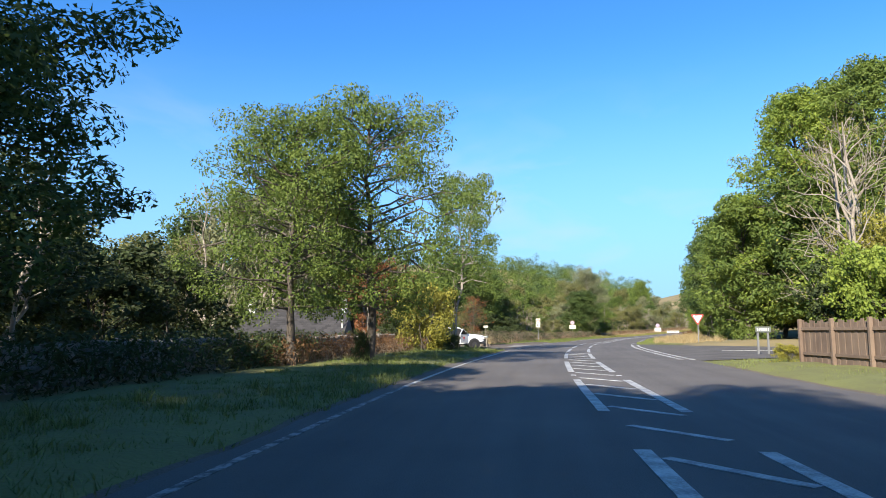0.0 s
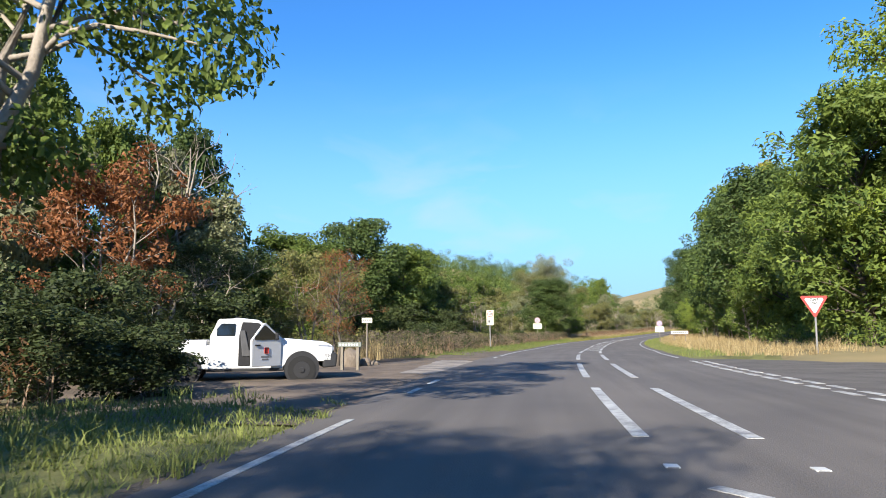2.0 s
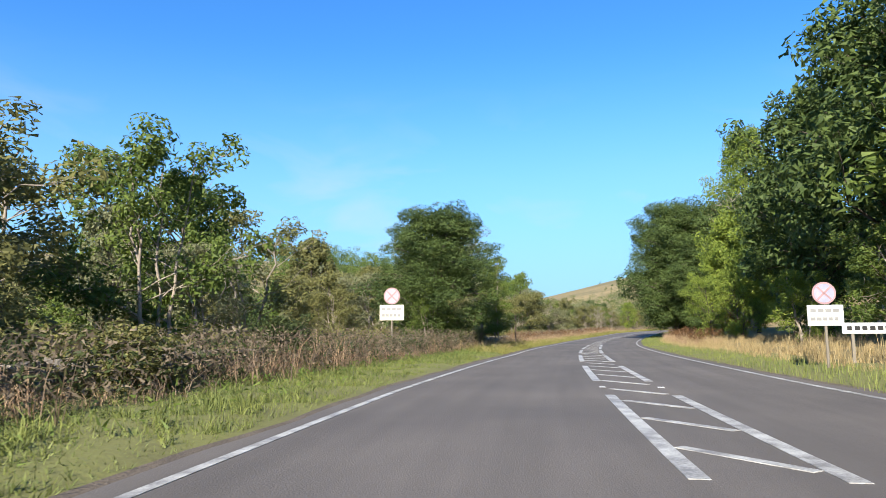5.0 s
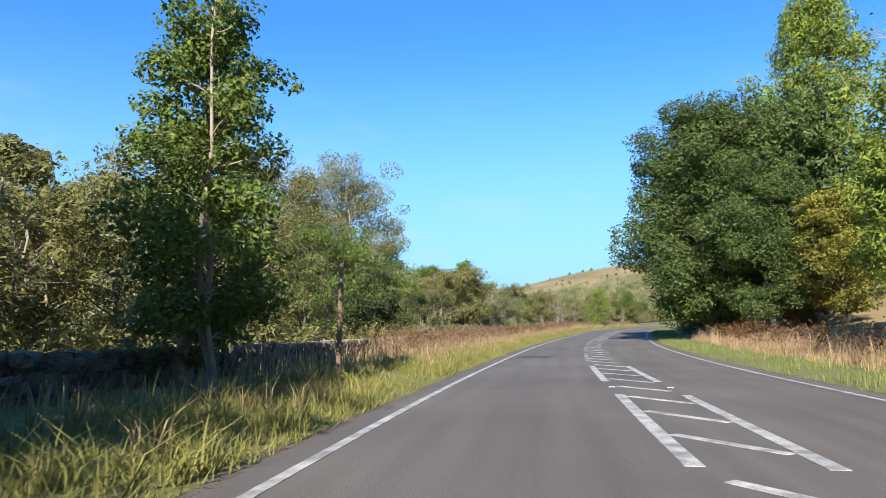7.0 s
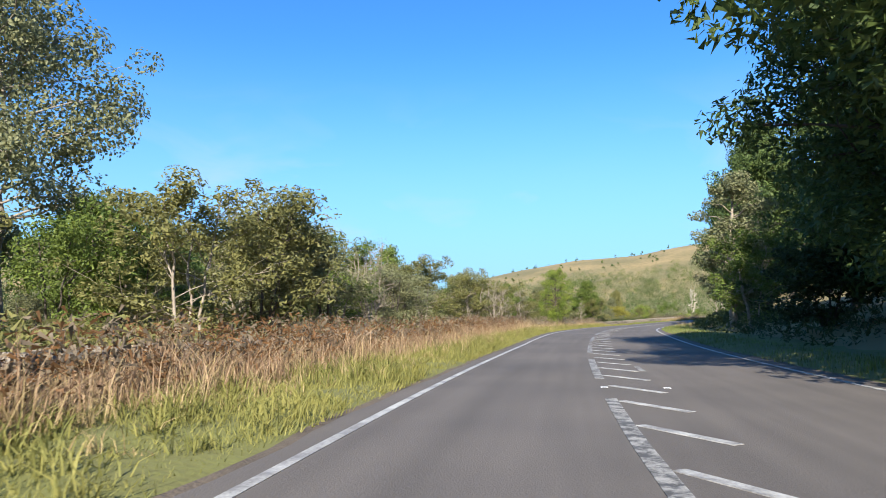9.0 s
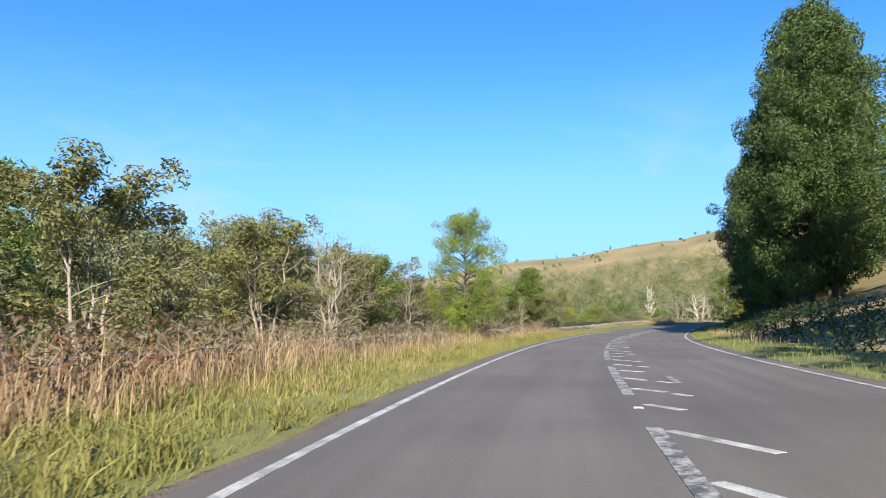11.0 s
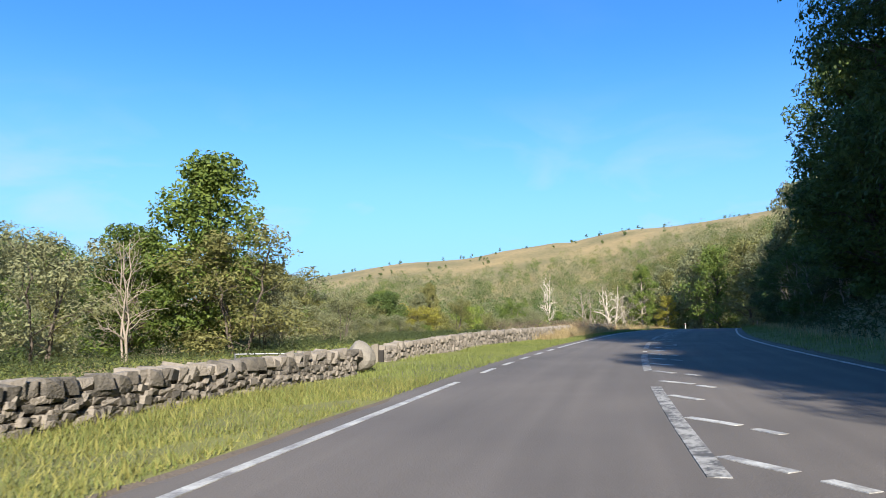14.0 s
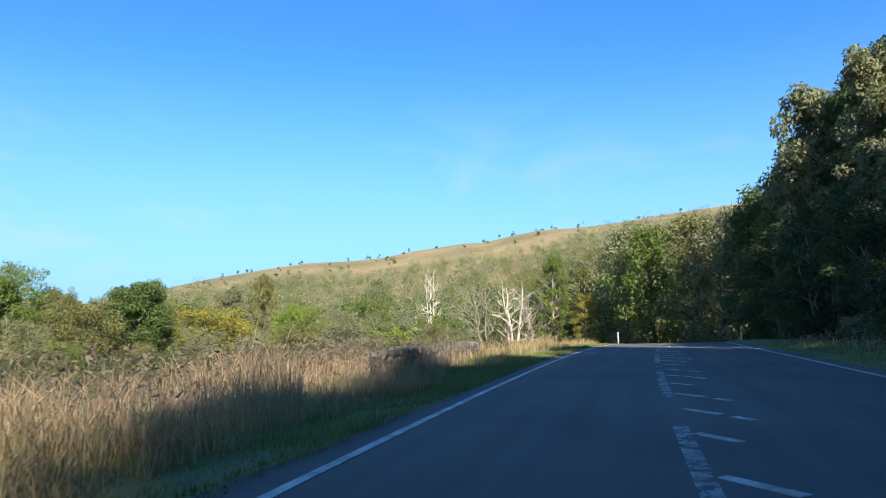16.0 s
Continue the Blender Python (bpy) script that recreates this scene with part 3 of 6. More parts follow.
def make_tree(name, spec, leaf, bark, label, category="tree"):
    if spec["seed"] not in tree_meshes:
        wood, crown = tree_model(**spec)
        tree_meshes[spec["seed"]] = mesh_of("trunk", *wood, bark, smooth=True), mesh_of("crown", *crown, LEAF[leaf])
    ob = thing(name, Matrix(), label, category)
    for what, me, mat in zip(("trunk", "crown"), tree_meshes[spec["seed"]], (bark, LEAF[leaf])):
        slot = part(what, me, mat, ob).material_slots[0]
        slot.link, slot.material = "OBJECT", mat
    return ob


tree_meshes = {}
MODELS = {
    # broad dense crown, feathery open crown, slim, scrub, round bush, upright small tree, bare tree, trees farther off
    "broad": [dict(seed=i, height=12, radius=4.6, clear=0.1, leaves=21000, size=0.19, lumps=48, lump_r=0.85, top=0.42, simple=True) for i in (1, 2, 3)],
    "near": [dict(seed=i, height=14, radius=5.3, clear=0.08, leaves=86000, size=0.13, lumps=72, lump_r=1.0, top=0.36, simple=True) for i in (5, 6)],
    "airy": [dict(seed=i, height=12, radius=4.2, clear=0.28, leaves=14000, size=0.15, lumps=40, lump_r=0.7, top=0.5, droop=0.25, open_=0.3) for i in (11, 12)],
    "sparse": [dict(seed=i, height=11.5, radius=4.4, clear=0.32, leaves=7500, size=0.07, lumps=26, lump_r=0.6, top=0.4, bare=True, droop=0.1, open_=0.4) for i in (18,)],
    "tall": [dict(seed=i, height=24, radius=6.5, clear=0.06, leaves=36000, size=0.2, lumps=84, lump_r=1.05, top=0.5, droop=0.15, open_=0.25, simple=True) for i in (15, 16)],
    "slim": [dict(seed=i, height=10, radius=2.3, clear=0.14, leaves=15000, size=0.08, lumps=30, lump_r=0.48, top=0.45, droop=0.15, open_=0.3) for i in (21, 22)],
    "birch": [dict(seed=25, height=8, radius=1.85, clear=0.2, leaves=24000, size=0.06, lumps=64, lump_r=0.36, top=0.45, droop=0.2, open_=0.25, stems=3, thick=0.6)],
    "scrub": [dict(seed=i, height=5.5, radius=2.6, clear=0.05, leaves=9500, size=0.1, lumps=32, lump_r=0.45, top=0.4, stems=4, open_=0.15, simple=True) for i in (31, 32, 33)],
    "bush": [dict(seed=i, height=3.2, radius=2.0, clear=0.02, leaves=8500, size=0.09, lumps=32, lump_r=0.42, top=0.35, stems=3) for i in (41, 42)],
    "thicket": [dict(seed=i, height=4.8, radius=3.0, clear=0.03, leaves=17000, size=0.085, lumps=44, lump_r=0.5, top=0.35, stems=2, simple=True) for i in (45,)],
    "ash": [dict(seed=23, height=10, radius=4.7, clear=0.24, leaves=42000, size=0.06, lumps=60, lump_r=0.62, top=0.42, droop=0.34, open_=0.32)],
    "leaning": [dict(seed=17, height=11, radius=3.4, clear=0.3, leaves=20000, size=0.075, lumps=50, lump_r=0.55, top=0.42, droop=0.3, open_=0.3, stems=3, lean=3.4)],
    "willow": [dict(seed=19, height=14, radius=5.4, clear=0.3, leaves=36000, size=0.1, lumps=62, lump_r=0.95, top=0.36, droop=0.15, open_=0.2, stems=3)],
    "column": [dict(seed=i, height=7.5, radius=2.1, clear=0.08, leaves=15000, size=0.09, lumps=48, lump_r=0.5, top=0.45, open_=0.15, droop=0.1) for i in (51,)],
    "bare": [dict(seed=i, height=8, radius=3.0, clear=0.1, leaves=600, size=0.07, lumps=34, lump_r=0.5, top=0.4, bare=True, stems=3, thick=1.35) for i in (61, 62)],
    "bleached": [dict(seed=66, height=10, radius=2.9, clear=0.12, leaves=60, size=0.1, lumps=40, lump_r=0.6, top=0.4, bare=True, stems=3, thick=1.9)],
    "far": [dict(seed=i, height=15, radius=4.6, clear=0.06, leaves=7600, size=0.27, lumps=40, lump_r=1.05, top=0.42, open_=0.1, simple=True) for i in (71, 72, 73)],
    "farscrub": [dict(seed=i, height=5, radius=2.6, clear=0.02, leaves=6500, size=0.105, lumps=22, lump_r=0.6, top=0.4, stems=3, open_=0.1, simple=True) for i in (81, 82)],
}
LOOKS = {"dark": "dark green", "green": "green", "bright": "bright green", "yellow": "yellowing", "olive": "olive green", "grey": "grey-green", "red": "red-brown autumn", "ivy": "dark ivy-clad"}
FORMS = {"near": ("tree", "broad dense-leaved tree"), "broad": ("tree", "broad dense-leaved tree"), "airy": ("tree", "open feathery-leaved tree"), "slim": ("tree", "slim young tree"), "tall": ("tree", "tall open-crowned tree"), "sparse": ("tree", "thin-leaved tree with bare twigs"), "scrub": ("shrub", "many-stemmed willow scrub"), "bush": ("bush", "rounded hedge bush"), "thicket": ("bush", "dense rounded bush"), "column": ("tree", "small upright leafy tree"), "ash": ("tree", "broad feathery-leaved tree"), "birch": ("tree", "slender pale-stemmed young birch"), "leaning": ("tree", "pale-stemmed open-crowned tree"), "willow": ("tree", "large pale-limbed willow"), "bare": ("tree", "nearly bare tree with pale branches"), "bleached": ("tree", "dead tree with bleached branches"), "far": ("tree", "tree in the wood"), "farscrub": ("shrub", "scrub in the valley")}
made_trees = {}


def grow(form, leaf, s, d, height, spread=1.0, turn=0.0, variant=0, where="", bark=None, sink=0.1, group="", at=None):
    """Sets a tree of a form at s, d, as high as said; spread widens it."""
    spec = MODELS[form][variant % len(MODELS[form])]
    key = (form, leaf, variant % len(MODELS[form]))
    x, y = at or along(s, d)
    x, y = float(x), float(y)
    z = float(ground_z(np.array([x]), np.array([y]))[0]) - sink
    k = height / spec["height"]
    m = pose(x, y, z, 0, 0, turn) @ Matrix.Diagonal((k * spread, k * spread, k, 1))
    kind, words = FORMS[form]
    label = f"{LOOKS[leaf]} {words}" + (f" {where}" if where else " beyond the verge")
    if key not in made_trees:
        ob = make_tree(kind, spec, leaf, bark or (BLEACHED if form == "bleached" else PALE_BARK if form in ("bare", "slim", "birch", "scrub", "leaning", "willow") else BARK), label, kind)
        ob.matrix_world = m
        made_trees[key] = ob
    else:
        src = made_trees[key]
        ob = copy_thing(src, Matrix())
        ob.matrix_basis = m
    tagged(ob, label, kind, group)
    return ob

# ---- trees and shrubs along the left side, from the start ----
LEFT = [
    ("near", "dark", 6.0, -7.6, 7.6, 1.15, 0, 0), ("broad", "dark", -4, -6.6, 10, 1.25, 70, 1), ("broad", "dark", 1, -11, 9, 1.2, 30, 2), ("broad", "dark", -9, -9.5, 12, 1.2, 140, 0), ("scrub", "ivy", 11, -9.6, 4.2, 1.3, 0, 1), ("scrub", "ivy", 5, -9.5, 4.5, 1.3, 90, 2), ("broad", "dark", -12, -6.5, 15, 1.15, 20, 2), ("broad", "dark", -24, -6.5, 15, 1.1, 120, 0), ("broad", "dark", -36, -6.5, 15, 1.1, 20, 1),
    ("bush", "ivy", 17, -11.5, 3.2, 1.3, 0, 1), ("bush", "ivy", 22, -13, 3.4, 1.2, 60, 0), ("bush", "ivy", 12, -12, 3.2, 1.2, 130, 1),
    ("ash", "green", 20.9, -5.3, 9.2, 1.0, 40, 0), ("ash", "green", 18.6, -6.9, 7.8, 1.05, 200, 0), ("bush", "ivy", 20.6, -5.4, 1.2, 0.45, 0, 0), ("airy", "grey", 47, -24, 13.5, 0.9, 10, 1), ("bare", "olive", 44, -25, 14.5, 0.75, 0, 0),
    ("bare", "olive", 47, -22, 13, 0.8, 90, 1), ("airy", "grey", 55, -24, 13, 0.9, 120, 0), ("leaning", "green", 33.6, -4.9, 10.6, 0.8, 78, 0),
    ("bush", "yellow", 32.6, -5.9, 3.3, 0.85, 0, 0), ("bush", "ivy", 33.0, -4.6, 1.1, 0.7, 0, 0), ("scrub", "red", 48.8, -13.9, 7.2, 0.9, 0, 1), ("bush", "ivy", 42, -9.6, 2.2, 1.2, 0, 0), ("bush", "ivy", 40.0, -6.3, 1.15, 1.5, 20, 1), ("bush", "ivy", 38.2, -6.9, 1.3, 1.5, 80, 0), ("bush", "ivy", 41.5, -7.6, 1.2, 1.6, 50, 1), ("scrub", "ivy", 52, -12, 4.6, 1.2, 0, 2), ("scrub", "ivy", 47, -11.5, 3.2, 1.3, 70, 0),
    ("airy", "grey", 60, -20, 12.0, 0.8, 20, 0), ("bare", "ivy", 58, -18, 11.5, 0.9, 10, 0), ("airy", "grey", 66, -22, 10, 0.9, 100, 1), ("airy", "grey", 49, -20, 15, 0.75, 60, 0), ("airy", "green", 58, -21, 12.5, 0.8, 0, 1),
    ("far", "green", 62, -32, 18, 0.9, 0, 0), ("far", "olive", 70, -30, 16, 0.9, 70, 1), ("far", "olive", 50, -31, 12, 1.0, 0, 2), ("far", "grey", 44, -30, 10, 1.0, 120, 0), ("far", "dark", 56, -36, 16, 1.0, 30, 1), ("airy", "dark", 78, -31, 20.5, 0.8, 20, 1), ("airy", "green", 57, -26.8, 19.5, 0.75, 80, 0), ("far", "olive", 36, -30, 9.5, 1.1, 60, 1), ("far", "green", 28, -30, 9, 1.1, 10, 2),
    ("far", "olive", 40, -34, 13, 1.0, 0, 1), ("far", "olive", 52, -38, 13, 1.1, 50, 2), ("far", "grey", 30, -36, 11, 1.1, 90, 0), ("far", "olive", 66, -36, 12, 1.1, 10, 0), ("far", "olive", 20, -38, 10, 1.2, 90, 1),
    ("airy", "grey", 60, -17, 8.5, 1.0, 80, 1), ("broad", "green", 64, -13.0, 6.0, 1.15, 0, 0), ("scrub", "olive", 56, -10, 4.5, 1.0, 0, 0), ("sparse", "red", 50.4, -6.6, 3.8, 0.9, 0, 0), ("sparse", "olive", 50.9, -6.9, 3.3, 1.0, 70, 0), ("bush", "ivy", 50, -10, 2.2, 1.3, 0, 1),
    ("broad", "dark", 75, -15, 9.8, 1.15, 30, 1), ("broad", "green", 79, -12.7, 8.3, 1.1, 100, 2), ("broad", "green", 68, -17, 7.6, 1.3, 0, 0), ("broad", "dark", 86, -14, 8.6, 1.1, 0, 1), ("broad", "green", 92, -14.5, 7.2, 1.1, 60, 2), ("bush", "ivy", 62, -6.4, 1.5, 1.3, 0, 0), ("bush", "olive", 66, -6.6, 1.3, 1.4, 40, 1), ("bush", "ivy", 69, -6.8, 1.7, 1.2, 80, 1), ("bush", "olive", 77, -6.5, 1.3, 1.4, 20, 0), ("bush", "ivy", 83, -6.6, 1.4, 1.3, 60, 0), ("bush", "olive", 90, -6.6, 1.2, 1.4, 100, 1), ("bush", "ivy", 97, -6.6, 1.4, 1.3, 10, 1), ("bush", "ivy", 80, -10, 2.6, 1.2, 0, 0), ("bush", "ivy", 73, -10.5, 2.6, 1.3, 40, 1),
    ("scrub", "olive", 92, -12, 5.6, 1.1, 0, 0), ("scrub", "green", 98, -11, 6.6, 1.0, 50, 1), ("scrub", "grey", 104, -13, 4.4, 1.1, 20, 2), ("scrub", "olive", 110, -10, 3.0, 1.1, 90, 0), ("scrub", "olive", 116, -13, 3.2, 1.2, 10, 1),
    ("near", "dark", 116.5, -6.6, 7.6, 1.45, 0, 2), ("scrub", "green", 114.5, -6.6, 3.2, 0.9, 40, 1), ("scrub", "grey", 122, -12, 4.8, 1.2, 30, 2), ("scrub", "olive", 128, -11, 4.6, 1.3, 70, 0), ("scrub", "olive", 133, -13, 5.0, 1.2, 120, 1), ("scrub", "olive", 126, -16, 5.5, 1.2, 0, 2),
    ("birch", "green", 126.6, -4.8, 6.8, 1.05, 60, 0), ("slim", "grey", 128.5, -6.2, 5.2, 1.5, 10, 0), ("thicket", "olive", 139, -10.8, 4.8, 1.0, 0, 0), ("thicket", "olive", 133, -10.6, 4.6, 0.9, 80, 0), ("bush", "ivy", 149, -9.3, 2.4, 1.3, 0, 1),
    ("willow", "olive", 157.5, -19.6, 13.2, 0.95, 0, 0), ("willow", "grey", 179.5, -22.5, 17.8, 1.0, 70, 0), ("airy", "green", 150, -23, 8.0, 1.3, 140, 0), ("thicket", "green", 155.2, -13.8, 6.8, 0.85, 0, 0), ("bush", "ivy", 158.5, -12.5, 3.4, 1.0, 30, 0), ("airy", "grey", 171, -24, 13.5, 0.8, 20, 1), ("scrub", "ivy", 160, -9.5, 3.2, 1.2, 0, 1), ("scrub", "olive", 168, -14, 4.2, 1.2, 0, 0),
    ("ash", "bright", 226.4, -5.4, 6.5, 0.78, 110, 0), ("bush", "bright", 226.0, -5.7, 2.0, 0.6, 0, 1), ("column", "green", 277.8, -15.1, 8.3, 1.1, 0, 0), ("column", "green", 276.2, -17.0, 5.4, 1.3, 90, 0), ("bare", "olive", 273.5, -14.5, 4.2, 0.7, 30, 1), ("bush", "ivy", 257.0, -6.3, 1.5, 0.8, 0, 1),
    ("near", "green", 349, -49.1, 10.8, 0.72, 0, 0), ("thicket", "yellow", 351.7, -42.9, 7.9, 1.15, 0, 0), ("near", "olive", 345.5, -56.1, 10.4, 0.75, 60, 1), ("thicket", "bright", 360.1, -39.0, 8.6, 0.75, 50, 0), ("scrub", "green", 368.7, -34.1, 10.2, 0.75, 0, 1), ("airy", "olive", 386.4, -56.4, 17.6, 0.5, 30, 0),
    ("airy", "green", 338.8, -54.9, 10.8, 0.8, 0, 1), ("near", "olive", 331.6, -52.0, 11.2, 0.75, 120, 0), ("near", "olive", 325.6, -49.5, 10.8, 0.75, 200, 1), ("thicket", "olive", 353.5, -57.9, 10.0, 0.9, 90, 0), ("scrub", "olive", 320.4, -36.4, 6.4, 1.1, 0, 2), ("thicket", "green", 316.1, -35.2, 4.8, 1.2, 20, 0), ("scrub", "green", 329.3, -40.6, 6.2, 1.2, 80, 0), ("thicket", "olive", 337.5, -46.0, 7.0, 1.1, 140, 0),
]
for f, c, s, d, h, w, t, v in LEFT:
    grow(f, c, s, d, h, w, t, v)

# the wood in the valley behind the wall
rng = np.random.default_rng(5)
for i in range(80):
    s, d = 95 + 215 * (i + rng.random()) / 80, -36 - 40 * rng.random()
    h = float(np.interp(s, [95, 140, 200, 240, 270, 290, 310], [14, 15, 14, 12.5, 11, 8, 6])) * (0.75 + 0.35 * rng.random())
    grow("far", ("olive", "grey", "green", "olive", "dark")[int(rng.integers(5))], s, d, h, 0.9 + 0.3 * rng.random(), rng.random() * 360, int(rng.integers(3)), "in the valley wood", group="trees of the valley wood")
grow("far", "grey", 276.5, -59, 16.0, 0.9, 20, 0, "in the valley wood", group="trees of the valley wood")
grow("far", "grey", 262, -66, 16.5, 1.0, 80, 1, "in the valley wood", group="trees of the valley wood")
grow("far", "green", 250, -62, 16, 1.0, 80, 2, "in the valley wood", group="trees of the valley wood")
for i in range(96):
    s, d = 172 + 180 * (i + rng.random()) / 96, -13 - 28 * rng.random()
    h = float(np.interp(s, [172, 205, 245, 262, 278, 300, 320, 352], [5.2, 6.0, 5.4, 4.4, 3.3, 2.4, 2.3, 3.0])) * (0.65 + 0.6 * rng.random()) * (1.0 if d > -22 else 1.25)
    grow("farscrub", ("olive", "grey", "olive", "green", "grey")[int(rng.integers(5))], s, d, h, 0.9 + 0.5 * rng.random(), rng.random() * 360, int(rng.integers(2)), "behind the wall", group="scrub behind the wall")

# ---- trees on the right side ----
RIGHT = [
    ("broad", "green", 6, 17, 7, 1.0, 0, 0), ("broad", "dark", -6, 10.5, 14, 1.1, 0, 1), ("broad", "dark", -18, 9.5, 15, 1.1, 50, 2),
    ("bare", "olive", 27, 12.0, 9.0, 0.95, 0, 1), ("bare", "yellow", 30, 13.5, 10.5, 0.8, 60, 0), ("bush", "bright", 21.5, 9.9, 3.0, 0.8, 0, 0), ("bush", "bright", 24.5, 10.6, 3.4, 0.8, 70, 1), ("scrub", "yellow", 29, 13.5, 5.6, 0.9, 0, 1), ("scrub", "yellow", 25.5, 12.4, 5.0, 0.8, 90, 0), ("bush", "yellow", 25.3, 8.6, 0.75, 1.3, 0, 0), ("bush", "ivy", 24, 10.5, 3.0, 1.0, 60, 1),
    ("broad", "green", 67, 15.2, 13.5, 1.1, 0, 2), ("broad", "green", 61, 20, 14, 1.2, 50, 1), ("tall", "bright", 65, 19.5, 23, 1.1, 0, 0), ("tall", "green", 62, 25, 25, 1.0, 90, 1), ("tall", "bright", 70, 24, 25, 0.95, 40, 0), ("broad", "dark", 64, 21, 13, 1.2, 0, 0),
    ("broad", "dark", 72, 19, 11, 1.15, 40, 1), ("broad", "green", 80, 17.5, 13, 1.05, 90, 2), ("broad", "dark", 78, 26, 17, 1.0, 0, 0), ("broad", "green", 88, 16.5, 12, 1.1, 10, 1), ("broad", "dark", 96, 16, 16.0, 1.1, 140, 2), ("tall", "yellow", 108.3, 18.5, 19.3, 0.55, 0, 0),
    ("broad", "green", 104, 16.2, 15.8, 1.05, 60, 0), ("broad", "dark", 112, 15.3, 15.8, 1.05, 0, 1), ("broad", "dark", 122, 14.6, 14.8, 1.0, 20, 2), ("scrub", "green", 92, 14.2, 5, 1.1, 0, 0), ("scrub", "green", 100, 13.5, 4.4, 1.1, 60, 1), ("scrub", "green", 108, 13, 4.5, 1.2, 0, 2), ("scrub", "bright", 117, 12.0, 3.6, 1.1, 0, 0),
    ("broad", "bright", 128, 14.5, 10.5, 1.0, 0, 0), ("thicket", "bright", 137, 10.6, 4.6, 0.85, 0, 0), ("thicket", "bright", 131, 11.8, 4.8, 0.85, 40, 0), ("broad", "bright", 139, 14.2, 10.5, 0.75, 0, 1), ("broad", "bright", 143, 13.0, 10.5, 0.95, 0, 2), ("bush", "red", 142, 12.5, 2.2, 1.0, 0, 0), ("tall", "bright", 174, 18.0, 26, 0.95, 0, 0), ("bare", "olive", 146, 15, 13, 0.8, 0, 0),
    ("near", "dark", 166.5, 9.0, 15.8, 1.18, 0, 0), ("near", "dark", 163, 11.8, 10.5, 1.15, 60, 1), ("near", "dark", 172, 9.6, 14.0, 1.15, 30, 1), ("broad", "yellow", 160, 15.0, 8.0, 1.1, 20, 1), ("bush", "red", 164, 14.0, 3.0, 1.0, 0, 1), ("broad", "dark", 168, 15, 16, 1.0, 0, 1), ("broad", "dark", 186, 13, 14, 0.95, 0, 2),
    ("slim", "grey", 203, 9.2, 11, 1.3, 0, 1), ("scrub", "green", 199, 9.6, 5.5, 1.0, 0, 0), ("broad", "dark", 181, 12.0, 9.0, 1.1, 40, 0), ("bush", "ivy", 188, 10.5, 3.2, 1.4, 0, 1), ("broad", "dark", 196, 14, 12, 0.95, 0, 1), ("broad", "dark", 214, 13, 13, 0.95, 10, 2),
    ("broad", "dark", 231, 17, 12, 0.9, 0, 0), ("near", "dark", 247, 12.8, 16, 0.82, 60, 1), ("broad", "dark", 253, 12.6, 12.5, 0.85, 0, 1), ("broad", "green", 259, 12.0, 9.5, 0.9, 90, 0), ("near", "dark", 268, 12.4, 13.0, 0.9, 30, 1), ("tall", "dark", 247, 14.5, 20, 0.95, 0, 0), ("tall", "dark", 255, 15.5, 24, 0.95, 90, 1), ("tall", "dark", 261, 16.0, 26, 0.95, 200, 0), ("broad", "dark", 275, 13.2, 15.0, 0.85, 0, 1),
    ("near", "dark", 283, 11.7, 17.2, 0.82, 70, 0), ("broad", "dark", 290, 10.2, 9.0, 1.2, 20, 2), ("broad", "dark", 289, 15, 15, 0.9, 120, 1), ("tall", "dark", 285, 18.5, 21, 0.9, 40, 1), ("tall", "dark", 293, 20, 20, 0.9, 130, 0), ("tall", "dark", 266, 15.5, 23, 0.95, 20, 1), ("tall", "dark", 272, 16.5, 24, 0.95, 70, 0), ("tall", "dark", 278, 18.0, 24, 0.95, 170, 1), ("broad", "dark", 305, 12.5, 16, 0.85, 90, 1), ("airy", "grey", 318, 13.0, 10.5, 0.9, 0, 0), ("broad", "olive", 326, 12.5, 9.5, 1.0, 0, 2), ("airy", "grey", 333, 12.0, 13, 0.8, 0, 1), ("airy", "grey", 345, 10.8, 16, 0.75, 100, 1), ("broad", "dark", 340, 15, 14, 0.9, 0, 0), ("broad", "dark", 352, 14.5, 15.5, 0.9, 60, 2), ("broad", "dark", 329, 17, 11, 1.0, 20, 1), ("airy", "olive", 360, 11, 13.5, 0.8, 40, 0),
]
for f, c, s, d, h, w, t, v in RIGHT:
    grow(f, c, s, d, h, w, t, v, "on the bank" if s > 100 else "beside the side road")
for s, d, h, v, c in ((306, 9.5, 4.5, 0, "dark"), (313, 9.2, 5.5, 1, "dark"), (320, 8.8, 5.0, 2, "ivy"), (327, 8.8, 5.5, 0, "dark"), (334, 8.4, 6.0, 1, "ivy"), (341, 8.4, 6.0, 2, "dark"), (348, 8.4, 6.5, 0, "ivy"), (355, 8.6, 6.5, 1, "dark"), (299, 10, 4.5, 2, "ivy"), (310, 13, 7, 0, "dark"), (323, 12.5, 7, 1, "dark"), (337, 12, 7, 2, "dark")):
    grow("scrub", c, s, d, h, 1.2, s * 37 % 360, v, "in the shade of the bank")
for i in range(110):
    s, d = 306 + 115 * (i + rng.random()) / 110, 9.5 + 34 * rng.random() ** 0.8
    if d < 11.5 and s < 330:
        d += 4
    grow("far", ("grey", "olive", "dark", "grey", "green")[int(rng.integers(5))], s, d, float(np.interp(s, [306, 345, 365, 421], [9, 14, 15, 19])) * (0.8 + 0.35 * rng.random()) * (0.8 if d < 14 else 1), 0.85 + 0.3 * rng.random(), rng.random() * 360, int(rng.integers(3)), "on the wooded bank", group="trees on the wooded bank")
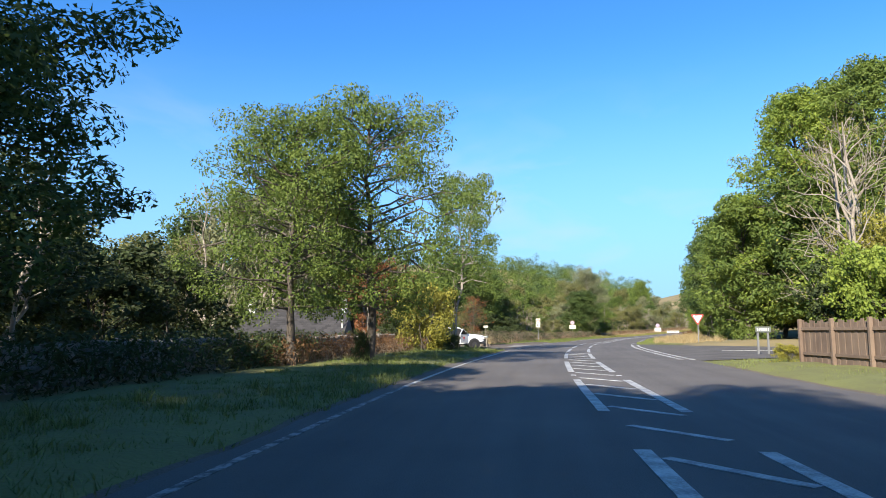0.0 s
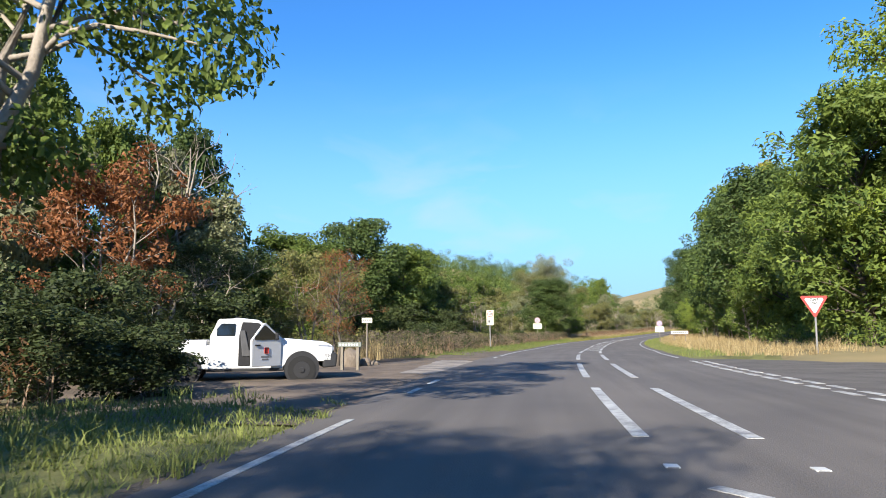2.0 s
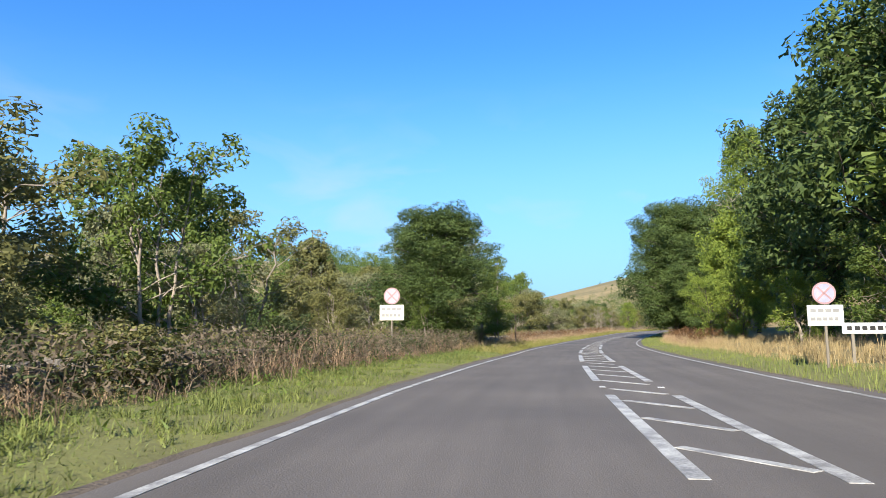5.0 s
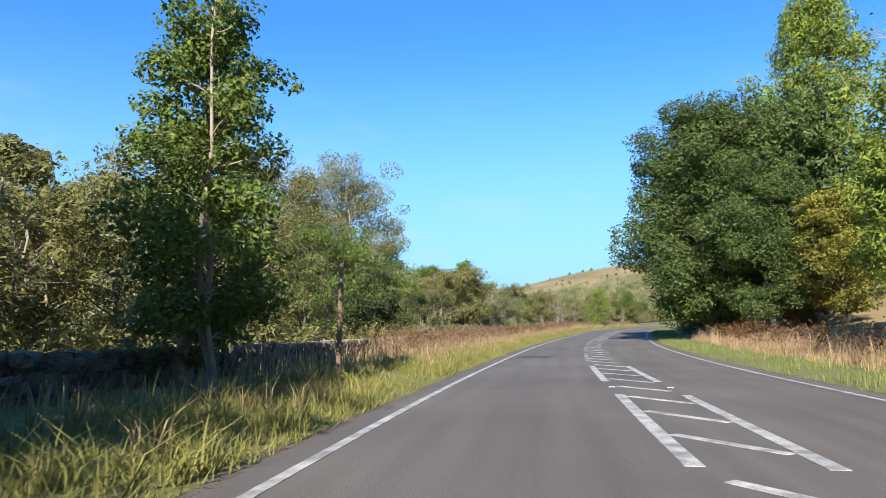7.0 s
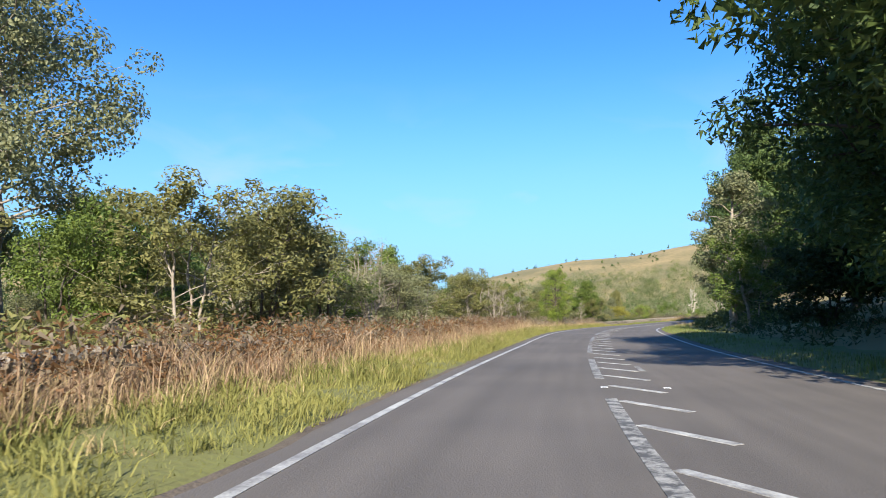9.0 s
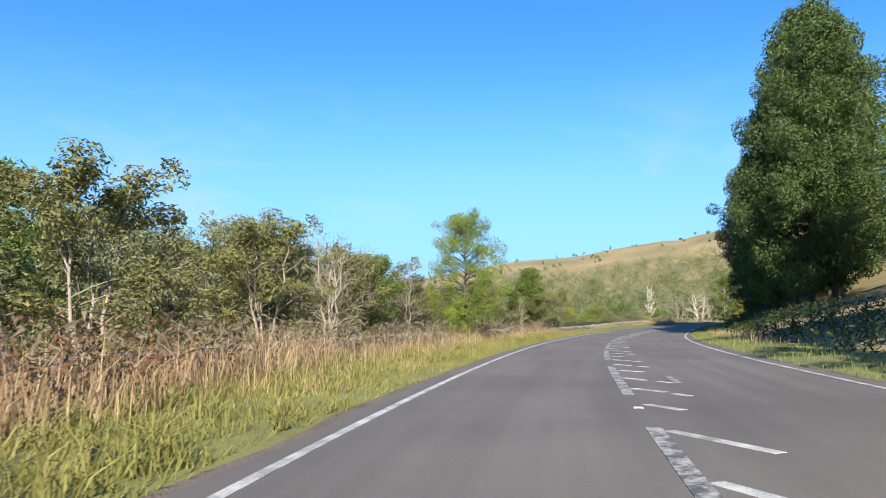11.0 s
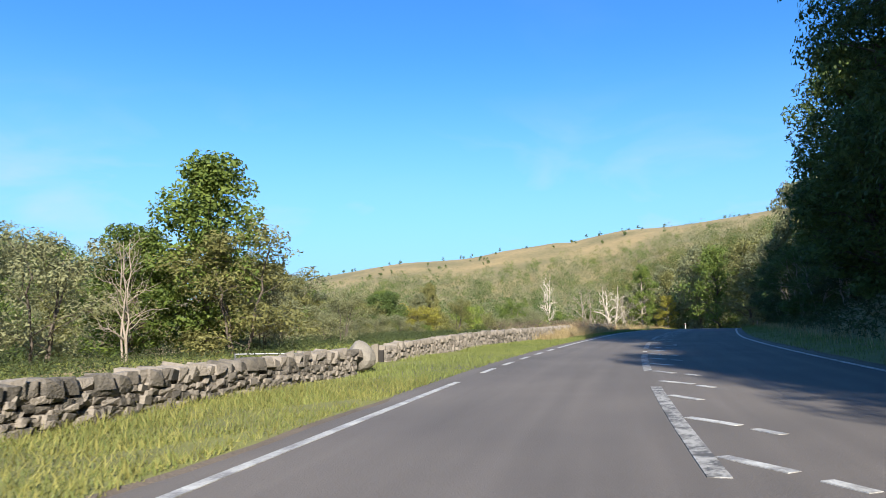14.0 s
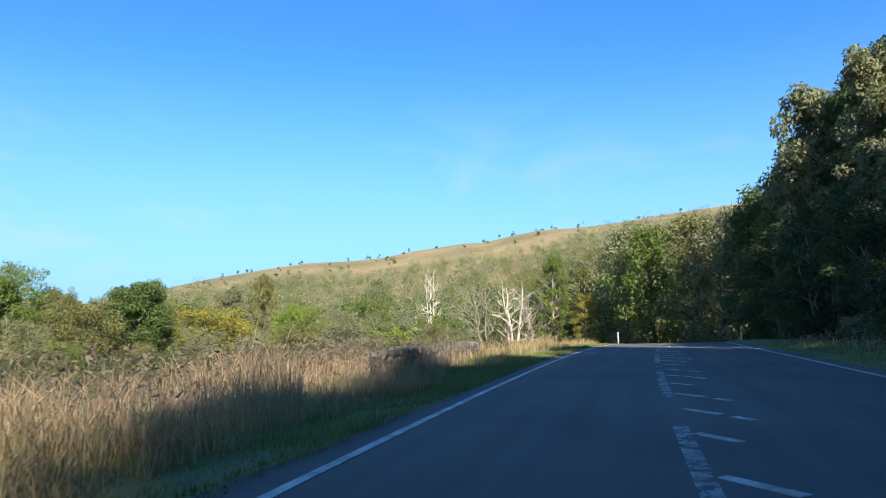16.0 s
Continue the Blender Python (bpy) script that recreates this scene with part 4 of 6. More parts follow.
for i in range(26):
    s, d = 62 + 230 * (i + rng.random()) / 26, 24 + 22 * rng.random()
    grow("far", ("dark", "green", "dark", "olive")[int(rng.integers(4))], s, d, 11 + 5 * rng.random(), 1.0, rng.random() * 360, int(rng.integers(3)), "on the wooded bank", group="trees on the wooded bank")


# trees beyond the crest of the road and in the low ground to its left, by their places on the plan
BEYOND = [
    ("far", "green", 90.7, 341.7, 27, 0.85, 0, 0), ("far", "dark", 57.6, 307.9, 29, 0.85, 60, 1), ("far", "olive", 78, 330, 22, 1.0, 40, 2), ("far", "grey", 100, 352, 21, 1.0, 90, 1), ("far", "grey", 108, 356, 18, 1.0, 0, 2),
    ("far", "grey", 222.4, 320.6, 23, 0.9, 0, 0), ("far", "green", 216, 312, 22, 0.9, 60, 1), ("far", "olive", 211.4, 302, 20.5, 0.9, 120, 2), ("far", "grey", 208, 297, 18.5, 0.9, 20, 0), ("airy", "grey", 202, 290.5, 17.0, 0.85, 200, 1), ("far", "dark", 199, 287, 18, 0.9, 80, 1), ("airy", "olive", 196, 283, 17.0, 0.8, 10, 0), ("broad", "dark", 193, 279, 17.0, 0.85, 10, 0), ("far", "dark", 190, 275, 18, 0.85, 210, 2),
    ("bleached", "olive", 209, 333, 15.0, 1.1, 0, 0), ("bleached", "grey", 199, 342, 19, 0.5, 40, 0), ("slim", "green", 221, 335, 21, 0.9, 0, 1), ("slim", "yellow", 220, 327, 12.5, 1.0, 0, 0), ("slim", "grey", 226, 338, 17, 1.2, 70, 1),
    ("broad", "dark", 148.5, 322.5, 10.5, 1.1, 0, 1), ("broad", "dark", 136, 316, 5.0, 1.3, 50, 2), ("airy", "grey", 164, 338, 13.0, 0.75, 0, 1), ("airy", "olive", 150, 362, 14, 0.9, 60, 0), ("far", "dark", 146, 408, 21, 0.9, 0, 1), ("far", "dark", 156, 414, 19, 0.9, 40, 2),
    ("bush", "bright", 166, 322, 5.0, 1.6, 0, 0), ("bush", "bright", 178, 322, 6.0, 1.3, 70, 1), ("scrub", "green", 187, 325, 8.5, 0.9, 20, 2), ("scrub", "olive", 175, 338, 8.5, 1.1, 0, 0), ("scrub", "olive", 183, 345, 10, 1.0, 80, 1), ("scrub", "grey", 193, 340, 10, 1.0, 20, 2), ("scrub", "grey", 200, 352, 12, 1.0, 60, 0),
    ("airy", "olive", 118, 284, 8.4, 1.1, 0, 0), ("airy", "grey", 121, 303, 11.5, 1.0, 40, 1), ("scrub", "olive", 112, 282, 8.4, 1.2, 0, 0), ("scrub", "grey", 126, 300, 8.5, 1.2, 20, 1), ("scrub", "olive", 131, 309, 7.0, 1.3, 20, 2), ("scrub", "green", 139, 328, 9.8, 1.1, 20, 0), ("far", "dark", 143, 392, 18, 0.9, 0, 1), ("scrub", "green", 158, 330, 6.5, 1.2, 0, 1), ("scrub", "olive", 142, 332, 7.0, 1.2, 20, 2), ("scrub", "olive", 126, 318, 6.5, 1.2, 40, 0), ("scrub", "grey", 150, 344, 9.0, 1.1, 0, 1),
    ("scrub", "green", 214, 342, 10, 1.1, 0, 0), ("bare", "olive", 212, 331, 12.5, 1.0, 50, 0), ("bare", "olive", 205, 336, 15, 0.8, 120, 0), ("scrub", "grey", 230, 346, 13, 1.1, 0, 2), ("far", "dark", 233, 328, 17, 0.9, 0, 0), ("far", "dark", 238, 336, 19, 0.9, 30, 1), ("far", "olive", 243, 345, 20, 0.9, 60, 2), ("far", "grey", 250, 352, 22, 0.9, 90, 0),
]
for f, c, x, y, h, w, t, v in BEYOND:
    grow(f, c, 0, 0, h, w, t, v, "beyond the crest", at=(x, y))

# a tall hedge of trees along the valley side, closing the view down the road
MIDDLE = [
    ("scrub", "green", 90, -15, 6.0, 1.3, 0, 0), ("scrub", "olive", 97, -17, 7.4, 1.3, 0, 1), ("airy", "green", 106, -15.5, 8.6, 0.9, 0, 0), ("scrub", "olive", 113, -16, 7.6, 1.2, 30, 2), ("airy", "grey", 120, -30, 12.0, 0.9, 60, 1), ("scrub", "olive", 128, -15, 5.4, 1.4, 90, 0), ("scrub", "olive", 135, -15, 5.4, 1.4, 0, 1), ("airy", "olive", 132, -32, 12.5, 1.0, 0, 0),
    ("scrub", "grey", 142, -16, 7.0, 1.2, 10, 1), ("airy", "olive", 148, -30, 14.0, 0.9, 70, 0), ("airy", "olive", 168, -32, 13.0, 0.9, 0, 0), ("scrub", "olive", 178, -13, 6.0, 1.2, 40, 1), ("scrub", "grey", 187, -14, 6.0, 1.3, 80, 0), ("airy", "olive", 206, -26, 8.8, 0.9, 20, 1), ("airy", "grey", 220, -27, 8.4, 1.0, 0, 0), ("scrub", "green", 196, -15, 6.5, 1.2, 0, 2), ("scrub", "olive", 216, -16, 6.8, 1.2, 40, 1), ("scrub", "olive", 222, -13, 5.4, 1.2, 0, 0), ("scrub", "grey", 226, -15, 6.3, 1.1, 40, 1), ("scrub", "olive", 231, -13, 4.8, 1.3, 80, 2), ("scrub", "green", 236, -14.5, 5.4, 1.2, 120, 0), ("airy", "green", 229, -17, 6.4, 0.95, 0, 1), ("scrub", "olive", 241, -15, 5.6, 1.2, 10, 1), ("scrub", "grey", 248, -16, 4.8, 1.3, 60, 2), ("scrub", "olive", 256, -17, 4.2, 1.3, 0, 0), ("scrub", "olive", 262, -15, 3.9, 1.3, 0, 1), ("scrub", "green", 268, -18, 4.4, 1.3, 0, 2), ("airy", "grey", 236, -19, 6.4, 0.9, 60, 0), ("airy", "green", 245, -19, 7.0, 0.9, 90, 1), ("scrub", "olive", 252, -22, 6.0, 1.1, 20, 2), ("airy", "grey", 256, -24, 6.6, 0.8, 50, 0), ("scrub", "green", 263, -20, 4.9, 1.1, 80, 0),
    ("bare", "grey", 226, -12, 5.6, 0.9, 0, 0), ("bare", "olive", 232, -13, 5.8, 0.9, 60, 1), ("bare", "grey", 229, -15, 6.4, 0.9, 120, 0), ("bare", "olive", 240, -13, 5.0, 1.0, 30, 1), ("bare", "grey", 223, -10.5, 4.4, 1.0, 200, 1), ("bare", "grey", 196, -13, 6.0, 0.9, 40, 0), ("bare", "olive", 202, -15, 7.0, 0.8, 100, 1), ("bare", "grey", 188, -17, 7.5, 0.8, 10, 0),
]
for f, c, s, d, h, w, t, v in MIDDLE:
    grow(f, c, s, d, h, w, t, v, "behind the wall")


# ---- woods far off, on the hillsides ----
def woodland(name, count, place, low, high, leaf, label, seed, per=260, size=0.5):
    rng = np.random.default_rng(seed)
    c, r = [], []
    for _ in range(count):
        x, y = place(rng)
        z = float(ground_z(np.array([x]), np.array([y]))[0])
        h = low + (high - low) * rng.random()
        for k in range(5):
            q = rng.random()
            w = h * 0.3 * (1 - 0.6 * q)
            a = rng.random() * 6.28
            c.append((x + w * math.cos(a), y + w * math.sin(a), z + h * (0.2 + 0.72 * q)))
            r.append(h * (0.24 - 0.1 * q))
    v, f = leaf_cloud(rng, np.array(c), np.array(r), count * per, size, long=1.3, simple=True)
    return tagged(new(name, mesh_of(name, v, f, LEAF[leaf])), label, "woodland", kind="stuff")


def polar(az0, az1, r0, r1, cx=130.0, cy=256.0, power=1.0):
    def place(rng):
        a, r = radians(az0 + (az1 - az0) * rng.random()), r0 + (r1 - r0) * rng.random() ** power
        return cx + r * math.sin(a), cy + r * math.cos(a)
    return place


woodland("hillside_wood", 1500, polar(12, 62, 120, 410, power=1.0), 8, 15, "grey", "grey-green scrub wood on the foot of the moor", 7, 170, 0.42)
woodland("hillside_wood", 700, polar(12, 62, 120, 430, power=1.0), 6, 13, "green", "green scrub wood on the foot of the moor", 17, 170, 0.42)
woodland("hillside_wood", 330, polar(46, 70, 120, 330), 10, 15, "olive", "olive scrub wood on the foot of the moor", 8)
woodland("hillside_wood", 260, polar(14, 62, 110, 360), 10, 17, "dark", "dark green trees on the foot of the moor", 18, 240, 0.45)
woodland("hill_wood", 1100, polar(-50, 8, 260, 860, 8, 54), 10, 18, "dark", "dull green wood on the far hill", 9, 140, 1.0)
woodland("valley_wood", 420, polar(-4, 16, 330, 800, 8, 54), 18, 28, "green", "green wood on the valley floor far off", 10, 260, 1.0)
woodland("valley_wood", 200, polar(-4, 16, 330, 800, 8, 54), 18, 30, "dark", "dark green wood on the valley floor far off", 19, 260, 1.0)
woodland("moor_bushes", 120, polar(18, 62, 480, 760), 2.2, 4.5, "dark", "scattered dark bushes on the moor ridge", 11, 150, 0.45)
woodland("east_wood", 240, polar(60, 170, 60, 300, 120, 150), 9, 15, "dark", "dark wood behind the bank", 12, 60)


# ---- grass and weeds ----
def blades(name, s0, s1, d0, d1, per_metre, low, high, width, mat, label, seed, lean=0.35, side=0, gaps=0.0, category="grass", curl=True, simple=False, tuft=0):
    """Bent blades or stalks in a band; d0 and d1 are offsets beyond the edge line on that side."""
    rng = np.random.default_rng(seed)
    n = int((s1 - s0) * per_metre)
    s = s0 + (s1 - s0) * rng.random(n)
    if gaps:
        s = s[np.sin(s * 1.9 + seed) + 0.7 * np.sin(s * 0.53 + 2 * seed) + rng.normal(size=n) * 0.5 > gaps * 2 - 1.2]
        n = len(s)
    u = rng.random(n)
    tall = np.ones(n)
    if tuft:
        home = rng.integers(max(1, n // tuft), size=n)
        su, uu, tall = rng.random(n), rng.random(n), (0.35 + 0.95 * rng.random(n) ** 1.6)[home]
        wide = 0.05 + 0.07 * rng.random(n)[home]
        s = s0 + (s1 - s0) * su[home] + rng.normal(size=n) * wide
        u = np.clip(uu[home] + rng.normal(size=n) * wide / (d1 - d0), 0, 1)
    off = d0 + (d1 - d0) * u
    d = edge_left(s) - off if side < 0 else edge_right(s) + off
    x, y = along(s, d)
    onverge = np.interp(off, [0.12, 0.42, 0.8, 1.5, 2.4, 3.4, 4.6, 6.5], [-0.05, 0.02, 0.08, 0.12, 0.13, 0.14, 0.12, -0.15])
    if side < 0:
        onverge = onverge * np.where(off > 0.6, np.interp(s, [246, 256], [1.0, 0.1]), 1.0)
    z = np.maximum(road_z(s) + onverge, ground_z(x, y)) - 0.03
    patch = 0.7 + 0.3 * np.sin(s * 0.8 + 3 * np.sin(s * 0.23)) * np.cos(d * 1.1)
    h = (low + (high - low) * rng.random(n) ** 1.3) * patch * tall
    a = rng.random(n) * 6.283
    b = rng.random(n) * 6.283
    root = np.stack([x, y, z], -1)
    across = np.stack([np.cos(a), np.sin(a), 0 * a], -1) * (width * (0.6 + 0.8 * rng.random(n)))[:, None]
    bend = np.stack([np.cos(b), np.sin(b), 0 * b], -1) * (h * lean * rng.random(n))[:, None]
    mid = root + bend * 0.35 + np.stack([0 * h, 0 * h, h * 0.6], -1)
    tip = root + bend * (1.3 if curl else 0.9) + np.stack([0 * h, 0 * h, h * (0.95 if curl else 1.0)], -1)
    v = np.stack([root - across / 2, root + across / 2, mid + across * 0.35, mid - across * 0.35, tip + across * 0.05, tip - across * 0.05], 1).reshape(-1, 3)
    if simple:
        v = np.stack([root - across / 2, root + across / 2, tip], 1).reshape(-1, 3)
        return tagged(new(name, mesh_of(name, v, np.arange(n * 3).reshape(-1, 3), mat)), label, category, kind="stuff")
    i = np.arange(n)[:, None] * 6
    f = np.concatenate([i + [0, 1, 2, 3], i + [3, 2, 4, 5]])
    return tagged(new(name, mesh_of(name, v, f, mat)), label, category, kind="stuff")


def seed_heads(name, s0, s1, d0, d1, per_metre, low, high, mat, label, seed, side, size=0.05):
    """Feathery heads and dead leaves on tall stalks."""
    rng = np.random.default_rng(seed)
    n = int((s1 - s0) * per_metre)
    s = s0 + (s1 - s0) * rng.random(n)
    off = d0 + (d1 - d0) * rng.random(n)
    d = edge_left(s) - off if side < 0 else edge_right(s) + off
    x, y = along(s, d)
    z = np.maximum(road_z(s) + 0.1, ground_z(x, y)) + low + (high - low) * rng.random(n)
    c = np.stack([x, y, z], -1)
    v, f = leaf_cloud(rng, c, np.full(n, 0.16), n * 4, size, squash=1.3, long=2.2, simple=True)
    return tagged(new(name, mesh_of(name, v, f, mat)), label, "weeds", kind="stuff")


RUSSET = material("russet_weed_stalks", (0.62, 0.44, 0.27), 0.85, second=(0.26, 0.155, 0.09), scale=0.4, fine=3, bump=0, island=0.6, translucent=0.2)
GREEN_VERGE = material("verge_grass", (0.4, 0.37, 0.105), 0.75, second=(0.19, 0.2, 0.05), scale=0.35, fine=2.5, bump=0, island=0.5, translucent=0.3)
blades("verge_grass", -10, 38, 0.35, 3.8, 1300, 0.05, 0.17, 0.015, GRASS, "short green verge grass", 21, side=-1, simple=True, lean=0.9)
blades("grass_tufts", 5, 39, 0.3, 3.8, 260, 0.12, 0.34, 0.015, GRASS, "tufts of green verge grass", 74, side=-1, lean=1.1, tuft=24)
blades("verge_grass", 58, 72, 1.5, 3.2, 500, 0.05, 0.16, 0.016, GRASS, "short grass beyond the gravel edge", 78, side=-1, simple=True, lean=0.9)
blades("verge_grass", 70, 112, 0.45, 3.0, 1000, 0.05, 0.2, 0.016, GRASS, "green verge grass and low weeds", 22, side=-1, simple=True, lean=0.9)
blades("verge_grass", 65.5, 71.5, 0.8, 3.2, 1100, 0.06, 0.2, 0.016, GRASS, "green grass closing in on the gravel edge", 83, side=-1, simple=True, lean=0.9)
blades("grass_tufts", 62, 72, 1.7, 3.3, 300, 0.12, 0.3, 0.014, GRASS, "tufts of green grass beyond the gravel edge", 79, side=-1, lean=1.1, tuft=26)
blades("grass_tufts", 71, 114, 0.6, 3.2, 520, 0.12, 0.34, 0.016, GRASS, "tufts of rank green verge grass", 71, side=-1, lean=1.1, tuft=26)
blades("verge_grass", 112, 268, 0.4, 2.9, 1300, 0.06, 0.24, 0.016, GREEN_VERGE, "yellow-green rough verge grass", 23, side=-1, simple=True, lean=0.9)
blades("grass_tufts", 112, 252, 0.5, 2.9, 560, 0.2, 0.5, 0.017, GREEN_VERGE, "tufts of rank yellow-green verge grass", 72, side=-1, lean=1.1, tuft=24)
blades("grass_tufts", 112, 252, 0.9, 3.4, 150, 0.25, 0.6, 0.013, STRAW, "tufts of bleached verge grass", 73, side=-1, lean=1.0, tuft=20)
blades("verge_grass", 279, 345, 0.35, 3.6, 2200, 0.09, 0.2, 0.016, GRASS, "yellow-green verge grass below the wall", 24, side=-1, simple=True, lean=0.7)
blades("verge_grass", 252, 284, 0.4, 4.6, 2200, 0.09, 0.18, 0.016, GRASS, "short green grass before the wall", 25, side=-1, simple=True, lean=0.7)
blades("verge_grass", 58, 330, 0.35, 2.6, 160, 0.08, 0.3, 0.016, GRASS, "green verge grass on the far side", 26, side=1)
blades("verge_grass", 5, 25, 0.35, 3.0, 200, 0.04, 0.12, 0.014, GRASS, "mown green grass at the corner", 27, side=1)
blades("dry_grass", 58, 150, 1.8, 7.5, 330, 0.35, 0.9, 0.014, STRAW, "tall golden dry grass on the far verge", 31, side=1, lean=0.7, tuft=16)
blades("dry_grass", 140, 252, 2.0, 4.4, 330, 0.3, 1.05, 0.01, STRAW, "tall dry straw-coloured grass by the wall", 32, side=-1, lean=0.85, gaps=0.12, tuft=12)
blades("dry_grass", 196, 250, 1.6, 4.0, 60, 0.35, 0.9, 0.015, STRAW, "tall dry straw-coloured grass by the wall", 33, side=-1, gaps=0.4, curl=False)
blades("dry_grass", 306, 352, 1.4, 6.5, 260, 0.35, 0.95, 0.013, STRAW, "golden dry grass by the bend", 34, side=-1, lean=0.8, tuft=16)
blades("dry_grass", 225, 330, 1.4, 4.0, 40, 0.3, 0.7, 0.015, STRAW, "thin dry grass under the trees", 35, side=1, curl=False, gaps=0.3)
blades("weed_stalks", 138, 204, 2.1, 4.4, 420, 0.55, 1.15, 0.014, RUSSET, "russet dead weed stalks hiding the wall", 75, side=-1, lean=0.75, category="weeds", tuft=9)
blades("weed_stalks", 205, 250, 2.5, 4.3, 210, 0.5, 1.0, 0.014, RUSSET, "russet dead weed stalks before the wall", 76, side=-1, lean=0.8, category="weeds", tuft=9)
blades("weed_stalks", 140, 250, 2.6, 4.6, 130, 0.5, 1.2, 0.014, WEED, "brown dead weed stalks by the wall", 41, side=-1, lean=0.8, category="weeds", tuft=6)
blades("weed_stalks", 56, 118, 2.5, 4.6, 110, 0.4, 1.15, 0.013, RUSSET, "tan dead stalks among the brambles", 80, side=-1, lean=0.7, category="weeds", tuft=18)
blades("weed_stalks", 60, 118, 2.2, 4.6, 130, 0.3, 1.25, 0.012, WEED, "brown dead weeds over the wall", 42, side=-1, lean=1.0, category="weeds", tuft=7)
blades("weed_stalks", 128, 168, 2.6, 5.2, 200, 0.5, 1.1, 0.016, RUSSET, "brown dead weeds under the trees", 43, side=1, lean=0.7, category="weeds", tuft=8)
blades("weed_stalks", 112, 142, 2.4, 4.6, 60, 0.4, 1.0, 0.02, STRAW, "thin pale stalks by the wall", 44, side=-1, lean=0.5, curl=False, category="weeds")
blades("weed_stalks", 18, 38, 4.2, 6.4, 110, 0.4, 1.0, 0.02, WEED, "red-brown creeper and stalks over the wall", 45, side=-1, lean=0.7, category="weeds")
blades("dry_grass", 288.5, 309, 1.2, 3.1, 520, 0.3, 0.85, 0.012, STRAW, "golden dry grass before the end of the wall", 36, side=-1, lean=0.8, tuft=16)
blades("dry_grass", 291.5, 304, 1.7, 3.0, 260, 0.55, 1.05, 0.012, STRAW, "tall straw-coloured grass against the wall", 37, side=-1, lean=0.7, tuft=14)
blades("weed_stalks", 299, 316, 2.2, 4.4, 150, 0.7, 1.25, 0.012, RUSSET, "tall russet stalks at the end of the wall", 81, side=-1, lean=0.55, category="weeds", tuft=12)
blades("field_grass", 256, 290, 4.4, 15, 900, 0.1, 0.3, 0.02, GRASS, "rough green grass behind the field gate", 82, side=-1, simple=True, lean=0.8)
RUST = leaf_material("rusty_weed_leaves", (0.3, 0.15, 0.06), (0.1, 0.06, 0.03))
DUSK = leaf_material("dead_weed_leaves", (0.34, 0.27, 0.18), (0.13, 0.1, 0.07))
seed_heads("ivy_leaves", -4, 22, 4.6, 6.6, 170, 0.0, 0.85, LEAF["ivy"], "dark ivy and bramble over the wall", 64, -1, 0.07)
seed_heads("weed_leaves", 17, 38, 4.0, 6.4, 110, 0.1, 0.75, RUST, "rusty weeds and creeper on the wall", 51, -1, 0.05)
seed_heads("weed_leaves", 56, 118, 2.6, 5.0, 70, 0.0, 0.8, LEAF["ivy"], "dark bramble among the dead weeds", 65, -1, 0.06)
seed_heads("weed_leaves", 58, 116, 2.4, 5.0, 110, 0.15, 0.95, DUSK, "brown dead weed heads", 52, -1, 0.05)
seed_heads("weed_leaves", 58, 112, 0.9, 3.0, 16, 0.0, 0.1, LEAF["green"], "low green weeds in the verge", 53, -1, 0.05)
seed_heads("weed_leaves", 138, 206, 2.3, 4.4, 60, 0.25, 0.95, RUST, "rusty weed leaves and heads by the wall", 77, -1, 0.05)
seed_heads("weed_leaves", 140, 255, 2.6, 4.6, 26, 0.3, 1.0, DUSK, "brown weed heads by the wall", 54, -1, 0.07)
seed_heads("weed_leaves", 128, 165, 3.2, 5.2, 22, 0.4, 1.0, RUST, "rusty weed heads under the trees", 55, 1, 0.08)
seed_heads("undergrowth", 180, 330, 3.0, 7.5, 40, 0.0, 0.8, LEAF["ivy"], "dark leafy undergrowth on the bank", 56, 1, 0.1)
seed_heads("undergrowth", 62, 128, 8.5, 12.0, 45, 0.0, 1.3, LEAF["green"], "green undergrowth at the foot of the trees", 57, 1, 0.11)
seed_heads("undergrowth", 8, 60, 7.0, 14.0, 35, 0.0, 0.9, LEAF["ivy"], "dark leafy undergrowth behind the wall", 58, -1, 0.09)
seed_heads("undergrowth", 58, 172, 5.6, 13.0, 110, 0.0, 1.0, LEAF["olive"], "leafy undergrowth behind the wall", 59, -1, 0.09)
seed_heads("undergrowth", 172, 252, 5.8, 22.0, 150, -0.1, 0.35, LEAF["olive"], "rough undergrowth behind the wall", 60, -1, 0.07)
seed_heads("undergrowth", 252, 345, 5.2, 24.0, 420, -0.1, 0.16, LEAF["ivy"], "low dark undergrowth behind the wall", 66, -1, 0.045)
seed_heads("undergrowth", 172, 256, 5.8, 24.0, 60, 0.0, 0.9, LEAF["grey"], "rough grey-green undergrowth behind the wall", 61, -1, 0.08)
blades("weed_stalks", 51.5, 62, 3.2, 5.4, 260, 0.3, 1.0, 0.011, STRAW, "tall dry weeds at the end of the pull-in", 46, side=-1, lean=0.5, curl=False, category="weeds")
seed_heads("weed_leaves", 52, 62, 3.2, 6.0, 90, 0.1, 0.9, DUSK, "brown weeds at the end of the pull-in", 62, -1, 0.05)
blades("weed_stalks", 298, 318, 3.2, 8.0, 200, 0.3, 0.9, 0.012, WEED, "brown dead weeds at the end of the wall", 47, side=-1, lean=0.5, curl=False, category="weeds")
seed_heads("weed_leaves", 298, 320, 3.2, 8.5, 70, 0.0, 0.8, DUSK, "brown dead weed heads at the end of the wall", 63, -1, 0.06)


